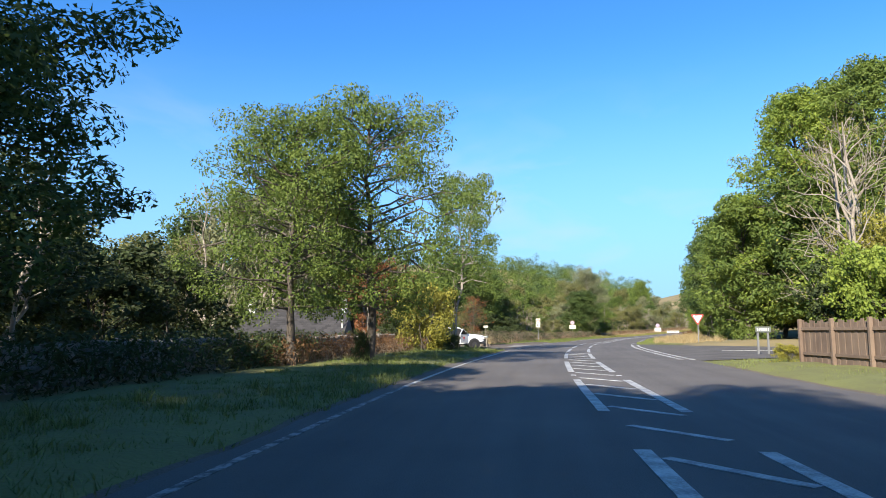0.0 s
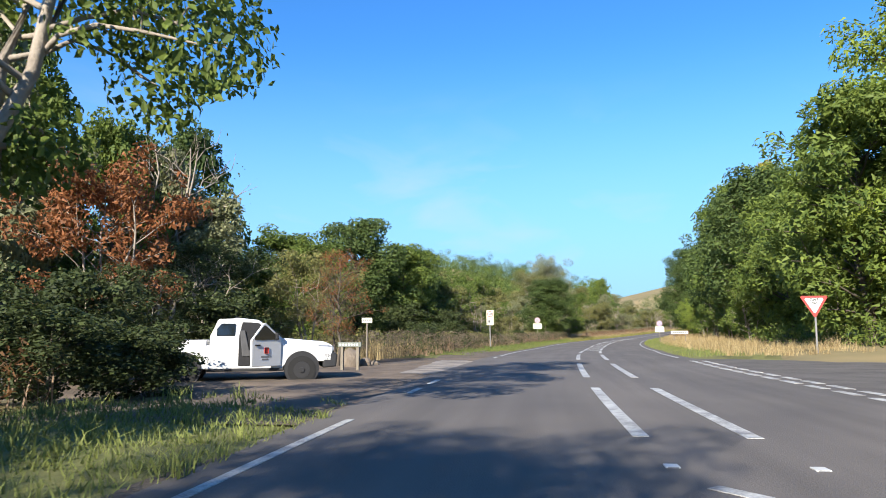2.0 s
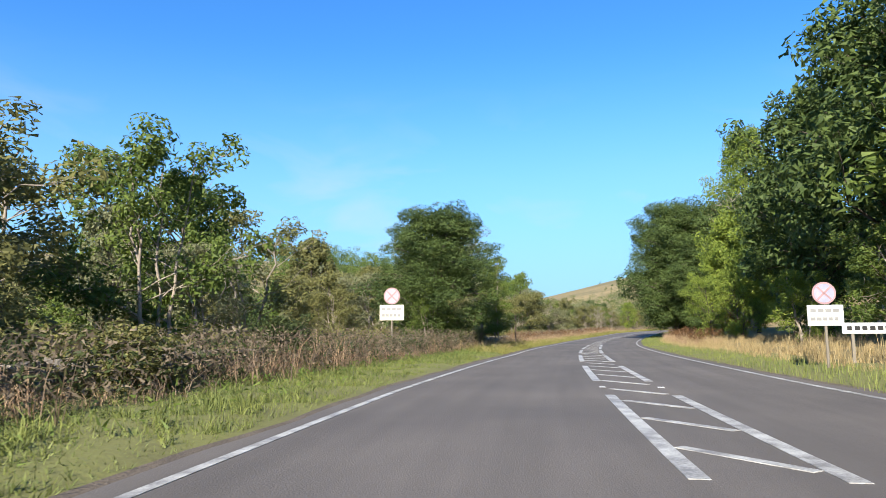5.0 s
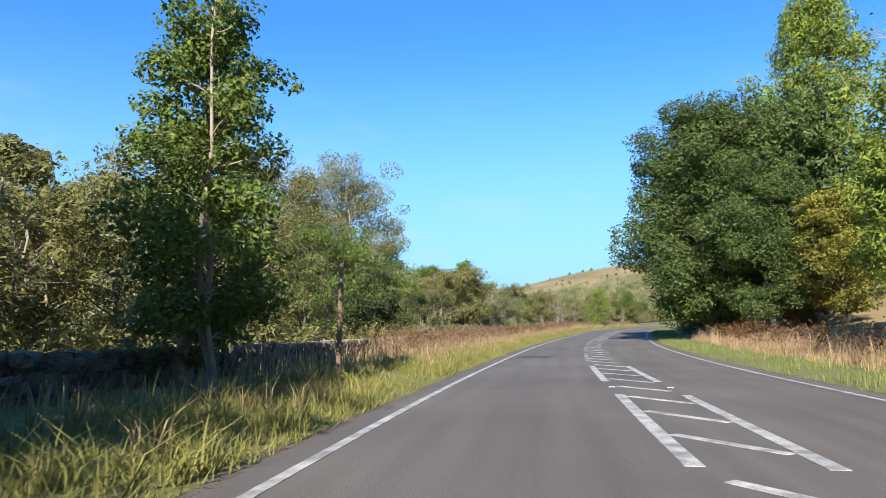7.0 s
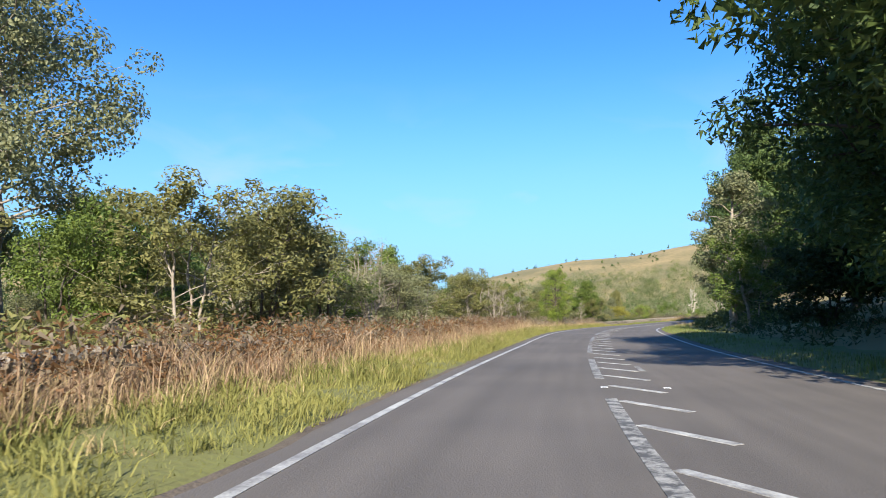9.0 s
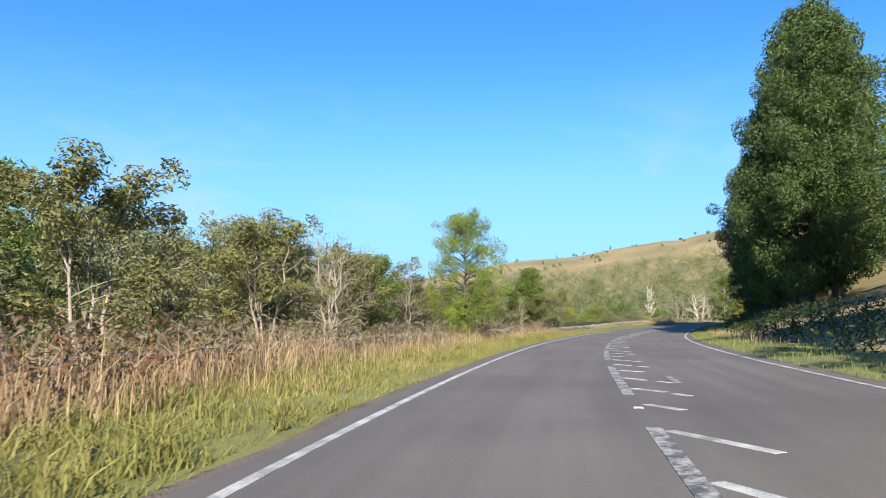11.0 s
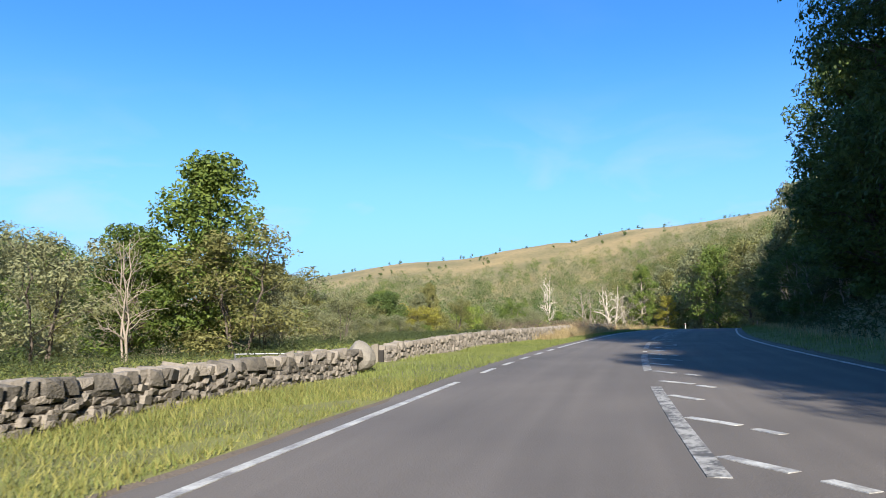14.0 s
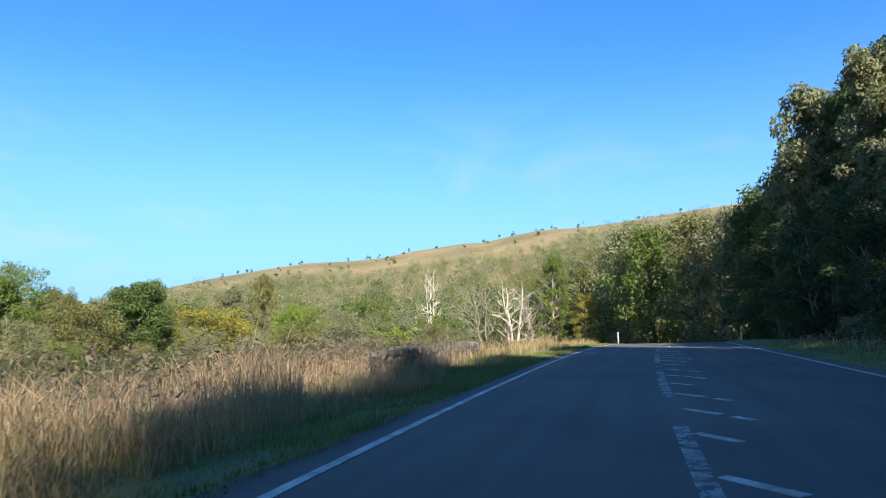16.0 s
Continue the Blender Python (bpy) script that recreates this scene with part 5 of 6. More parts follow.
# ---- dry stone walls ----
def stone_mesh(seed, lx, ly, lz):
    """A rough stone: the hull of scattered corners, edges and face points of a block."""
    rng = np.random.default_rng(seed)
    v = np.array([(x, y, z) for x in (-0.5, 0.5) for y in (-0.5, 0.5) for z in (-0.5, 0.5)], float)
    v *= 0.78 + 0.24 * rng.random((8, 1)) + rng.normal(size=(8, 3)) * 0.05
    extra = rng.uniform(-0.42, 0.42, size=(8, 3))
    side = rng.integers(3, size=8)
    extra[np.arange(8), side] = np.where(rng.random(8) < 0.5, -0.53, 0.53)
    bm = bmesh.new()
    for q in np.concatenate([v, extra]) * (lx, ly, lz):
        bm.verts.new(q)
    made = bmesh.ops.convex_hull(bm, input=bm.verts[:])
    loose = {g for g in made["geom_interior"] + made["geom_unused"] if isinstance(g, bmesh.types.BMVert)}
    bmesh.ops.delete(bm, geom=list(loose), context="VERTS")
    bmesh.ops.recalc_face_normals(bm, faces=bm.faces[:])
    me = bpy.data.meshes.new("stone")
    bm.to_mesh(me)
    bm.free()
    me.materials.append(STONE)
    return me


def stone_wall(name, stations, height, label, pieces=None, thick=0.42, seed=1, fine=1.0, faces=(-1, 1), drop=((0, 0),)):
    """A wall along (s, d) stations; the stones of the stretch pieces=(s0, s1) are parts, the rest one mesh."""
    rng = np.random.default_rng(seed)
    root = thing(name, Matrix(), label, "stone wall", kind="structure")
    ss = np.arange(stations[0][0], stations[-1][0] + 0.01, 0.5)
    dd = np.interp(ss, [a for a, _ in stations], [b for _, b in stations])
    x, y = along(ss, dd)
    base = np.maximum(road_z(ss) + 0.02, ground_z(x, y)) - 0.08 - np.interp(ss, [a for a, _ in drop], [b for _, b in drop])
    t = np.unwrap(np.arctan2(np.gradient(y), np.gradient(x)))
    run = np.r_[0, np.cumsum(np.hypot(np.diff(x), np.diff(y)))]
    nx, ny = -np.sin(t), np.cos(t)
    core = []
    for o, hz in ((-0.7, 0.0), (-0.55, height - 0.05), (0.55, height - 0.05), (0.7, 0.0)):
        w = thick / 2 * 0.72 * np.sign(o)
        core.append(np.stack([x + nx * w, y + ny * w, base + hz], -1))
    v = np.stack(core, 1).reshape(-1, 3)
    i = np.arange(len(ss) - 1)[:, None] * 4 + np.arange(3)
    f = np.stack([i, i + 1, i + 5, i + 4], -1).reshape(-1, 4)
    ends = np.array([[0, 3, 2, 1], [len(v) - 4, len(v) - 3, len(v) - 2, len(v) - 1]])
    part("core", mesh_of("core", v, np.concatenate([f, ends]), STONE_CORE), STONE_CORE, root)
    sizes = [(0.36, 0.15), (0.2, 0.13), (0.27, 0.18), (0.13, 0.12), (0.23, 0.2), (0.17, 0.16), (0.31, 0.13), (0.15, 0.18), (0.25, 0.12)]
    kinds = [stone_mesh(seed * 50 + k, *size) for k, size in enumerate([(w * fine * 1.12, 0.24, h * fine * 1.15) for w, h in sizes])]
    copes = [stone_mesh(seed * 50 + 20 + k, *size) for k, size in enumerate([(0.2, thick + 0.04, 0.17), (0.27, thick, 0.14), (0.15, thick - 0.03, 0.2), (0.23, thick + 0.05, 0.19)])]
    rest, singles = [], 0
    rows = []
    z = 0.02
    while z < height - 0.1:
        rh = (0.095 + 0.05 * rng.random()) * fine
        rows.append((z, rh))
        z += rh
    spots = []
    for z, rh in rows:
        for face in faces:
            q = rng.random() * 0.3
            while q < run[-1] - 0.1:
                k = int(rng.integers(len(kinds)))
                w = sizes[k][0] * fine
                lean = thick / 2 * (1 - 0.25 * z / height) - 0.07
                spots.append((q + w / 2, face * lean + rng.normal() * 0.022, z + rh / 2 + rng.normal() * 0.015, kinds[k], max(0.7, rh / (sizes[k][1] * fine)) * (0.9 + 0.35 * rng.random()), rng.normal() * 9))
                q += w * (0.93 + 0.08 * rng.random())
    q = 0.05
    while q < run[-1]:
        k = int(rng.integers(len(copes)))
        wide = (0.2, 0.27, 0.15, 0.23)[k]
        spots.append((q + wide / 2, rng.normal() * 0.02 - 0.02, height - 0.03 + 0.025 * rng.random(), copes[k], 0.85 + 0.3 * rng.random(), rng.normal() * 11))
        q += wide * (0.93 + 0.12 * rng.random())
    for q, off, zz, me, k, turn in spots:
        s_at, xx, yy, bb, tt = (float(np.interp(q, run, a)) for a in (ss, x, y, base, t))
        m = pose(xx - math.sin(tt) * off, yy + math.cos(tt) * off, bb + zz, turn * 0.5, turn * 0.6, math.degrees(tt) + turn) @ Matrix.Diagonal((1, 1, k, 1))
        if pieces and pieces[0] < s_at < pieces[1] and singles < 300 and off <= 0.01:
            ob = part("stone", me, STONE, root)
            ob.matrix_world = m
            singles += 1
        else:
            rest.append((me, m))
    cache = {}
    vs, fs, n = [], [], 0
    for me, m in rest:
        if me.name not in cache:
            co = np.empty(len(me.vertices) * 3)
            me.vertices.foreach_get("co", co)
            bm = bmesh.new()
            bm.from_mesh(me)
            tri = bmesh.ops.triangulate(bm, faces=bm.faces[:])["faces"]
            cache[me.name] = (co.reshape(-1, 3), np.array([[w.index for w in q.verts] for q in tri]))
            bm.free()
        co, tri = cache[me.name]
        mm = np.array(m)
        vs.append(co @ mm[:3, :3].T + mm[:3, 3])
        fs.append(tri + n)
        n += len(co)
    if vs:
        ob = part("stones", mesh_of("stones", np.concatenate(vs), np.concatenate(fs), STONE), STONE, root)
        ob["kind"] = "stuff"
    return root


stone_wall("wall_west_1", [(2, -8.4), (20, -8.3), (36, -8.6)], 0.75, "low dark stone wall overgrown with creeper", seed=2, fine=0.8, faces=(-1,))
stone_wall("wall_west_2", [(60, -7.2), (90, -7.0), (116, -7.1), (170, -6.6), (200, -6.4), (240, -6.1), (251, -6.0)], 0.62, "dry stone field wall half hidden in dry weeds", seed=3, fine=0.8, faces=(-1,))
stone_wall("wall_west_3", [(251, -6.0), (258, -5.9), (264, -5.7), (269.5, -5.35)], 0.62, "dry stone field wall with upright cope stones", pieces=(263.0, 269.6), seed=5, fine=0.62, drop=((251, 0.05), (258, 0.1), (270, 0.1)))
stone_wall("wall_west_4", [(273.15, -6.2), (283, -5.75), (290, -5.45), (299, -5.3)], 0.6, "dry stone field wall with upright cope stones", pieces=(283, 290), seed=4, fine=0.64, drop=((273, 0.17), (281, 0.02), (300, 0.0)))
stone_wall("wall_west_5", [(311, -6.2), (322, -6.4)], 0.6, "short piece of dark stone wall in the weeds", seed=6, fine=0.9, faces=(-1,))


# ---- things beside the road ----
def facing(s, d, lift=0.0, turn=0.0):
    """The pose of a sign at s, d whose face (-y) looks back along the road."""
    x, y = (float(v) for v in along(s, d))
    a = -math.degrees(float(np.interp(s, _s, _h)))
    z = max(gz(s, d), float(road_z(s)) + 0.1)
    return pose(x, y, z + lift, 0, 0, a + turn)


def lettering(text, size, mat, parent, x, y, z, name="lettering"):
    cu = bpy.data.curves.new(name, "FONT")
    cu.body, cu.size, cu.extrude, cu.align_x, cu.align_y = text, size, 0.0015, "CENTER", "CENTER"
    cu.offset = size * 0.025
    tmp = bpy.data.objects.new(name, cu)
    me = bpy.data.meshes.new_from_object(tmp)
    bpy.data.objects.remove(tmp)
    me.transform(pose(x, y, z, 90, 0, 0))
    me.materials.clear()
    me.materials.append(mat)
    return part(name, me, mat, parent)


def plate(x0, z0, x1, z1, y0=-0.012, y1=0.012, bevel=0.008):
    return boxed(x0, y0, z0, x1, y1, z1, bevel=bevel)


def disc(x, z, r, y0, y1, inner=0.0, n=32):
    """A disc or a ring, facing -y."""
    bm = bmesh.new()
    a = np.linspace(0, 2 * math.pi, n, endpoint=False)
    for yy in (y0, y1):
        for rr in ((r, inner) if inner else (r,)):
            for t in a:
                bm.verts.new((x + rr * math.cos(t), yy, z + rr * math.sin(t)))
    bm.verts.ensure_lookup_table()
    v = bm.verts
    if inner:
        for i in range(n):
            j = (i + 1) % n
            bm.faces.new((v[i], v[j], v[n + j], v[n + i]))
            bm.faces.new((v[2 * n + i], v[3 * n + i], v[3 * n + j], v[2 * n + j]))
            bm.faces.new((v[i], v[2 * n + i], v[2 * n + j], v[j]))
            bm.faces.new((v[n + i], v[n + j], v[3 * n + j], v[3 * n + i]))
    else:
        bm.faces.new(v[:n])
        bm.faces.new(list(v[n:])[::-1])
        for i in range(n):
            j = (i + 1) % n
            bm.faces.new((v[i], v[n + i], v[n + j], v[j]))
    bmesh.ops.recalc_face_normals(bm, faces=bm.faces[:])
    return bm


def bars(parent, x0, x1, z, h, mat, count, seed, y=-0.016):
    """Plain bars for writing that cannot be read."""
    rng = random.Random(seed)
    x = x0
    for _ in range(count):
        w = (x1 - x0) / count * rng.uniform(0.55, 0.85)
        part("bar", plate(x, z - h / 2, x + w, z + h / 2, y, y + 0.006, 0.001), mat, parent)
        x += (x1 - x0) / count


cam_sign = thing("speed_camera_sign", facing(71.0, -4.47, 0.0, 6), "cream sign with a red-ringed 50 and camera symbol", "road sign")
part("post", rodded((0.0, 0.03, -0.3), (-0.02, 0.03, 2.42), 0.038, n=14), GREY_PAINT, cam_sign)
back = part("board", plate(-0.225, 1.5, 0.225, 2.44, bevel=0.015), CREAM, cam_sign)
part("ring", disc(0, 2.19, 0.175, -0.02, -0.012, 0.145), RED, back, "red ring")
part("disc", disc(0, 2.19, 0.145, -0.016, -0.012), WHITE, back, "white disc")
lettering("50", 0.2, BLACK, back, 0, -0.018, 2.19)
part("frame", disc(0, 1.76, 0.001, -0.013, -0.012), BLACK, back)
for x0, z0, x1, z1 in ((-0.17, 1.58, 0.17, 1.595), (-0.17, 1.895, 0.17, 1.91), (-0.17, 1.595, -0.155, 1.895), (0.155, 1.595, 0.17, 1.895)):
    part("border", plate(x0, z0, x1, z1, -0.018, -0.011, 0.001), BLACK, back)
part("panel", plate(-0.155, 1.595, 0.155, 1.895, -0.0145, -0.011, 0.001), WHITE, back)
part("symbol", plate(-0.12, 1.63, 0.02, 1.86, -0.019, -0.012, 0.012), GREY_PAINT, back, "grey camera symbol")
part("symbol", plate(0.03, 1.69, 0.09, 1.8, -0.019, -0.012, 0.004), GREY_PAINT, back, "grey camera symbol")
part("symbol", disc(-0.05, 1.74, 0.045, -0.022, -0.018, 0.02), BLACK, back, "dark lens ring")
part("bracket", boxed(0.2, 0.0, 2.38, 0.27, 0.03, 2.42, bevel=0.004), GREY_PAINT, cam_sign)

gw = thing("give_way_sign", facing(58.6, 10.3, -0.1, -4), "red-bordered white give-way triangle on a grey post", "road sign")
part("post", rodded((0, 0.04, -0.3), (0.03, 0.04, 2.3), 0.04, n=14), GREY_PAINT, gw)


def triangle(r, z, y0, y1):
    """A plate with one corner pointing down."""
    bm = bmesh.new()
    ring = [(r * math.cos(radians(a)), z + r * math.sin(radians(a))) for a in (-90, 30, 150)]
    front = [bm.verts.new((x, y0, h)) for x, h in ring]
    rear = [bm.verts.new((x, y1, h)) for x, h in ring]
    bm.faces.new(front)
    bm.faces.new(rear[::-1])
    for i in range(3):
        j = (i + 1) % 3
        bm.faces.new((front[i], rear[i], rear[j], front[j]))
    bmesh.ops.recalc_face_normals(bm, faces=bm.faces[:])
    bmesh.ops.bevel(bm, geom=[e for e in bm.edges if abs(e.verts[0].co.y - e.verts[1].co.y) > 0.005], offset=0.05, segments=4, affect="EDGES")
    return bm


face = part("triangle", triangle(0.6, 2.05, -0.01, 0.01), RED, gw, "red triangle border")
part("face", triangle(0.43, 2.05, -0.016, -0.009), WHITE, face, "white triangle face")
lettering("GIVE", 0.155, BLACK, face, 0, -0.018, 2.19)
lettering("WAY", 0.1, BLACK, face, 0, -0.018, 2.06)


def clearway(name, s, d, top, label, face_mat, plate_mat, size, red=RED):
    ob = thing(name, facing(s, d, -0.05), label, "road sign")
    part("post", rodded((0, 0.03, -0.3), (0, 0.03, top), 0.035, n=12), POST_WOOD, ob)
    rd = part("roundel", disc(0, top - size, size, -0.012, 0.012), red, ob, "red rim")
    part("face", disc(0, top - size, size * 0.84, -0.016, -0.01), face_mat, rd)
    for a in (45, -45):
        bm = boxed(-size * 0.8, -0.02, -size * 0.09, size * 0.8, -0.014, size * 0.09, bevel=0.002)
        bmesh.ops.transform(bm, matrix=pose(0, 0, top - size, 0, a, 0), verts=bm.verts[:])
        part("cross", bm, red, rd, "red cross bar")
    pl = part("plate", plate(-size * 1.5, top - size * 3.9, size * 1.5, top - size * 2.05), plate_mat, ob)
    for k in range(2):
        bars(pl, -size * 1.25, size * 1.25, top - size * (2.55 + 0.75 * k), size * 0.3, GREY_PAINT, 4 + k, 5 + k)
    return ob


clearway("clearway_sign", 98.5, 6.9, 2.2, "faded blue and red clearway disc above a white plate", BLUE, WHITE, 0.28, FADED_RED)
clearway("clearway_sign", 106, -6.2, 2.75, "faded grey and red clearway disc above a cream plate", FADED, CREAM, 0.33, FADED_RED)


def name_board(s, d, width, top, high, mat, label, turn=0.0, posts=POST_WOOD):
    ob = thing("name_board", facing(s, d, -0.05, turn), label, "sign")
    b = part("board", plate(-width / 2, top - high, width / 2, top, bevel=0.01), mat, ob)
    for x in (-width * 0.33, width * 0.33):
        part("post", boxed(x - 0.04, 0.012, -0.3, x + 0.04, 0.08, top - 0.01, bevel=0.006), posts, ob)
    bars(b, -width * 0.42, width * 0.42, top - high / 2, high * 0.4, BLACK if mat is WHITE else WHITE, 7, 3)
    return ob


name_board(100.5, 8.8, 1.6, 1.2, 0.3, WHITE, "low white name board on two posts in dry grass")
name_board(47.9, -5.4, 0.72, 0.72, 0.13, BOARD, "low grey-green name board on two wooden posts", -6)
name_board(34.5, 10.2, 0.8, 1.25, 0.28, BOARD, "grey sign board on two posts at the corner", 20, GREY_PAINT)
notice = thing("notice_board", facing(50.6, -5.7, 0.0, 10), "small weathered white notice among the stems", "sign")
part("board", plate(-0.17, 1.25, 0.17, 1.42), CREAM, notice)
bars(notice, -0.13, 0.13, 1.34, 0.05, GREY_PAINT, 4, 9)
part("post", rodded((0, 0.03, -0.3), (0, 0.03, 1.4), 0.025), POST_WOOD, notice)

for s, d in ((356, -3.8), (349, 5.6)):
    mk = thing("marker_post", facing(s, d, -0.05), "white plastic marker post on the verge", "marker post", "marker posts")
    part("stem", boxed(-0.05, -0.02, -0.3, 0.05, 0.02, 0.95, bevel=0.012), WHITE, mk)
    part("reflector", plate(-0.035, 0.68, 0.035, 0.84, -0.026, -0.019, 0.002), RED, mk, "red reflector")

pole = thing("wooden_pole", facing(129.8, -3.95, -0.05), "dark weathered wooden pole in the verge by the wall", "pole")
part("stem", rodded((0, 0, -0.3), (0.04, 0, 2.3), 0.055, 0.045, n=10), WOOD, pole)
part("wire_clip", boxed(0.0, -0.07, 1.9, 0.06, -0.04, 1.98, bevel=0.006), STEEL, pole)

# wooden fence at the corner, board by board
fence = thing("fence", facing(20.5, 8.6, -0.05, 98), "weathered close-board wooden fence under a hedge", "fence")
for i in range(36):
    x = -3.2 + i * 0.155
    h = 1.32 + 0.05 * math.sin(i * 1.9)
    part("board", boxed(x, -0.012 - 0.008 * (i % 2), -0.1, x + 0.148, 0.008 - 0.008 * (i % 2), h, bevel=0.004), WOOD, fence)
for x in (-3.2, -1.4, 0.4, 2.2):
    part("post", boxed(x - 0.05, 0.02, -0.3, x + 0.05, 0.12, 1.4, bevel=0.008), WOOD, fence)
for z in (0.3, 1.05):
    part("rail", boxed(-3.2, 0.02, z, 2.38, 0.06, z + 0.09, bevel=0.006), WOOD, fence)

# field gate and its post
gate = thing("field_gate", facing(272.8, -6.5, -0.42, 22), "grey tubular steel field gate, shut", "gate")
for z in (0.08, 0.2, 0.32, 0.45, 0.6):
    part("bar", rodded((-3.2, 0, z), (-0.05, 0, z), 0.02, n=8), STEEL, gate)
for x in (-3.2, -1.6, -0.05):
    part("upright", rodded((x, 0, 0.0), (x, 0, 0.62), 0.022, n=8), STEEL, gate)
gpost = thing("gate_post", facing(273.05, -6.2, -0.1, 10), "square weathered grey gate post at the wall end", "gate post")
part("post", boxed(-0.06, -0.06, -0.2, 0.06, 0.06, 0.5, bevel=0.015), POST_WOOD, gpost)


def rock(radius, tall, shift):
    """A lumpy boulder resting on the ground."""
    bm = bmesh.new()
    bmesh.ops.create_icosphere(bm, subdivisions=3, radius=radius)
    for v in bm.verts:
        at = v.co * (0.9 / radius) + Vector((shift, 0, 0))
        v.co *= 1 + 0.24 * noise.noise(at) + 0.09 * noise.noise(at * 2.8)
        v.co.z = v.co.z * tall + radius * tall * 0.8
    return bm


BROWN_ROCK = material("brown_boulder", (0.3, 0.24, 0.18), 0.92, scale=5, fine=30, second=(0.13, 0.105, 0.08), bump=0.8)
for s, d, r, k in ((49.9, -6.0, 0.3, 1.2), (50.5, -5.7, 0.2, 1.0), (50.8, -6.3, 0.26, 1.1), (51.2, -5.6, 0.14, 0.9)):
    stone = thing("boulder", facing(s, d, -0.2, s * 50), "rough brown boulder at the end of the pull-in", "boulder", "boulders by the pull-in")
    part("rock", rock(r, k, s), BROWN_ROCK, stone)
boulder = thing("boulder", facing(269.9, -5.25, 0.0, 30), "pale rough boulder at the end of the wall", "boulder")
bm = rock(0.28, 1.15, 0.0)
part("rock", bm, material("pale_limestone", (0.33, 0.3, 0.25), 0.9, scale=5, fine=30, second=(0.18, 0.165, 0.135), bump=0.7), boulder)


# ---- the cottage ----
def cottage():
    x0, x1, y0, y1, eave, ridge, foot = -15.2, -7.9, 44.4, 49.4, 0.78, 2.5, -2.4
    ym = (y0 + y1) / 2
    ob = thing("house", Matrix(), "low white cottage with a grey slate roof and chimneys", "house")
    for name, b in (("front_wall", (x0, y0, foot, x1, y0 + 0.4, eave)), ("back_wall", (x0, y1 - 0.4, foot, x1, y1, eave))):
        part(name, boxed(*b), RENDERED, ob)
    for xa in (x0, x1 - 0.4):
        bm = bmesh.new()
        pts = [(y0 + 0.4, foot), (y1 - 0.4, foot), (y1 - 0.4, eave), (ym, ridge - 0.15), (y0 + 0.4, eave)]
        a = [bm.verts.new((xa, y, z)) for y, z in pts]
        c = [bm.verts.new((xa + 0.4, y, z)) for y, z in pts]
        bm.faces.new(a)
        bm.faces.new(c[::-1])
        for i in range(5):
            j = (i + 1) % 5
            bm.faces.new((a[i], c[i], c[j], a[j]))
        bmesh.ops.recalc_face_normals(bm, faces=bm.faces[:])
        part("gable_wall", bm, material("grey_gable", (0.3, 0.29, 0.27), 0.9, scale=2, fine=25, bump=0.4), ob)
    run = math.hypot(ym - y0 + 0.25, ridge - eave)
    tilt = math.degrees(math.atan2(ridge - eave, ym - y0 + 0.25))
    roofs = []
    for sgn in (1, -1):
        bm = boxed(x0 - 0.15, 0, -0.08, x1 + 0.15, run + 0.05, 0.0)
        m = pose(0, y0 - 0.25, eave, tilt, 0, 0) if sgn > 0 else pose(x0 + x1, y1 + 0.25, eave, 0, 0, 180) @ pose(0, 0, 0, tilt, 0, 0)
        bmesh.ops.transform(bm, matrix=m, verts=bm.verts[:])
        roofs.append((part("roof", bm, SLATE, ob, "grey slate roof slope"), m))
    slate = mesh_of("slate", [(0, 0, 0.008), (0.36, 0, 0.008), (0.36, 0.36, 0.002), (0, 0.36, 0.002), (0, 0, 0), (0.36, 0, 0), (0.36, 0.36, 0), (0, 0.36, 0)], [(0, 1, 2, 3), (0, 4, 5, 1), (1, 5, 6, 2), (0, 3, 7, 4)], SLATE)
    rows, cols = int(run / 0.28), int((x1 - x0 + 0.3) / 0.38)
    roof, m = roofs[0]
    n = 0
    for r in range(rows + 1):
        for c in range(cols):
            if n >= 290:
                break
            t = part("slate", slate, SLATE, roof)
            t.matrix_world = m @ pose(x0 - 0.13 + c * 0.385 + (0.19 if r % 2 else 0), r * 0.275, 0.004 + 0.003 * (r % 2), -0.6, 0, 0)
            n += 1
    part("ridge_tiles", rodded((x0 - 0.1, ym, ridge + 0.02), (x1 + 0.1, ym, ridge + 0.02), 0.1, n=8), SLATE, ob, "grey ridge tiles")
    part("gutter", rodded((x0 - 0.1, y0 - 0.3, eave - 0.04), (x1 + 0.1, y0 - 0.3, eave - 0.04), 0.05, n=8), PLASTIC, ob, "dark gutter")
    part("downpipe", rodded((x0 + 1.2, y0 - 0.1, foot), (x0 + 1.2, y0 - 0.1, eave - 0.05), 0.04, n=8), PLASTIC, ob)
    for x, w, h in ((x0 + 0.5, 0.5, 0.55), (x1 - 0.25, 0.22, 0.5)):
        st = part("chimney", boxed(x - w / 2, ym - 0.25, ridge - 0.5, x + w / 2, ym + 0.25, ridge + h, bevel=0.02), RENDERED, ob)
        part("cap", boxed(x - w / 2 - 0.06, ym - 0.31, ridge + h, x + w / 2 + 0.06, ym + 0.31, ridge + h + 0.07, bevel=0.01), RENDERED, st)
        part("pot", rodded((x, ym, ridge + h + 0.07), (x, ym, ridge + h + 0.35), 0.1, 0.08, n=12), WHITE, st, "pale chimney pot")
    part("vent_pipe", rodded((x1 - 0.1, y0 + 0.6, eave), (x1 - 0.1, y0 + 0.6, ridge + 0.9), 0.05, n=10), WHITE, ob, "white vent pipe")
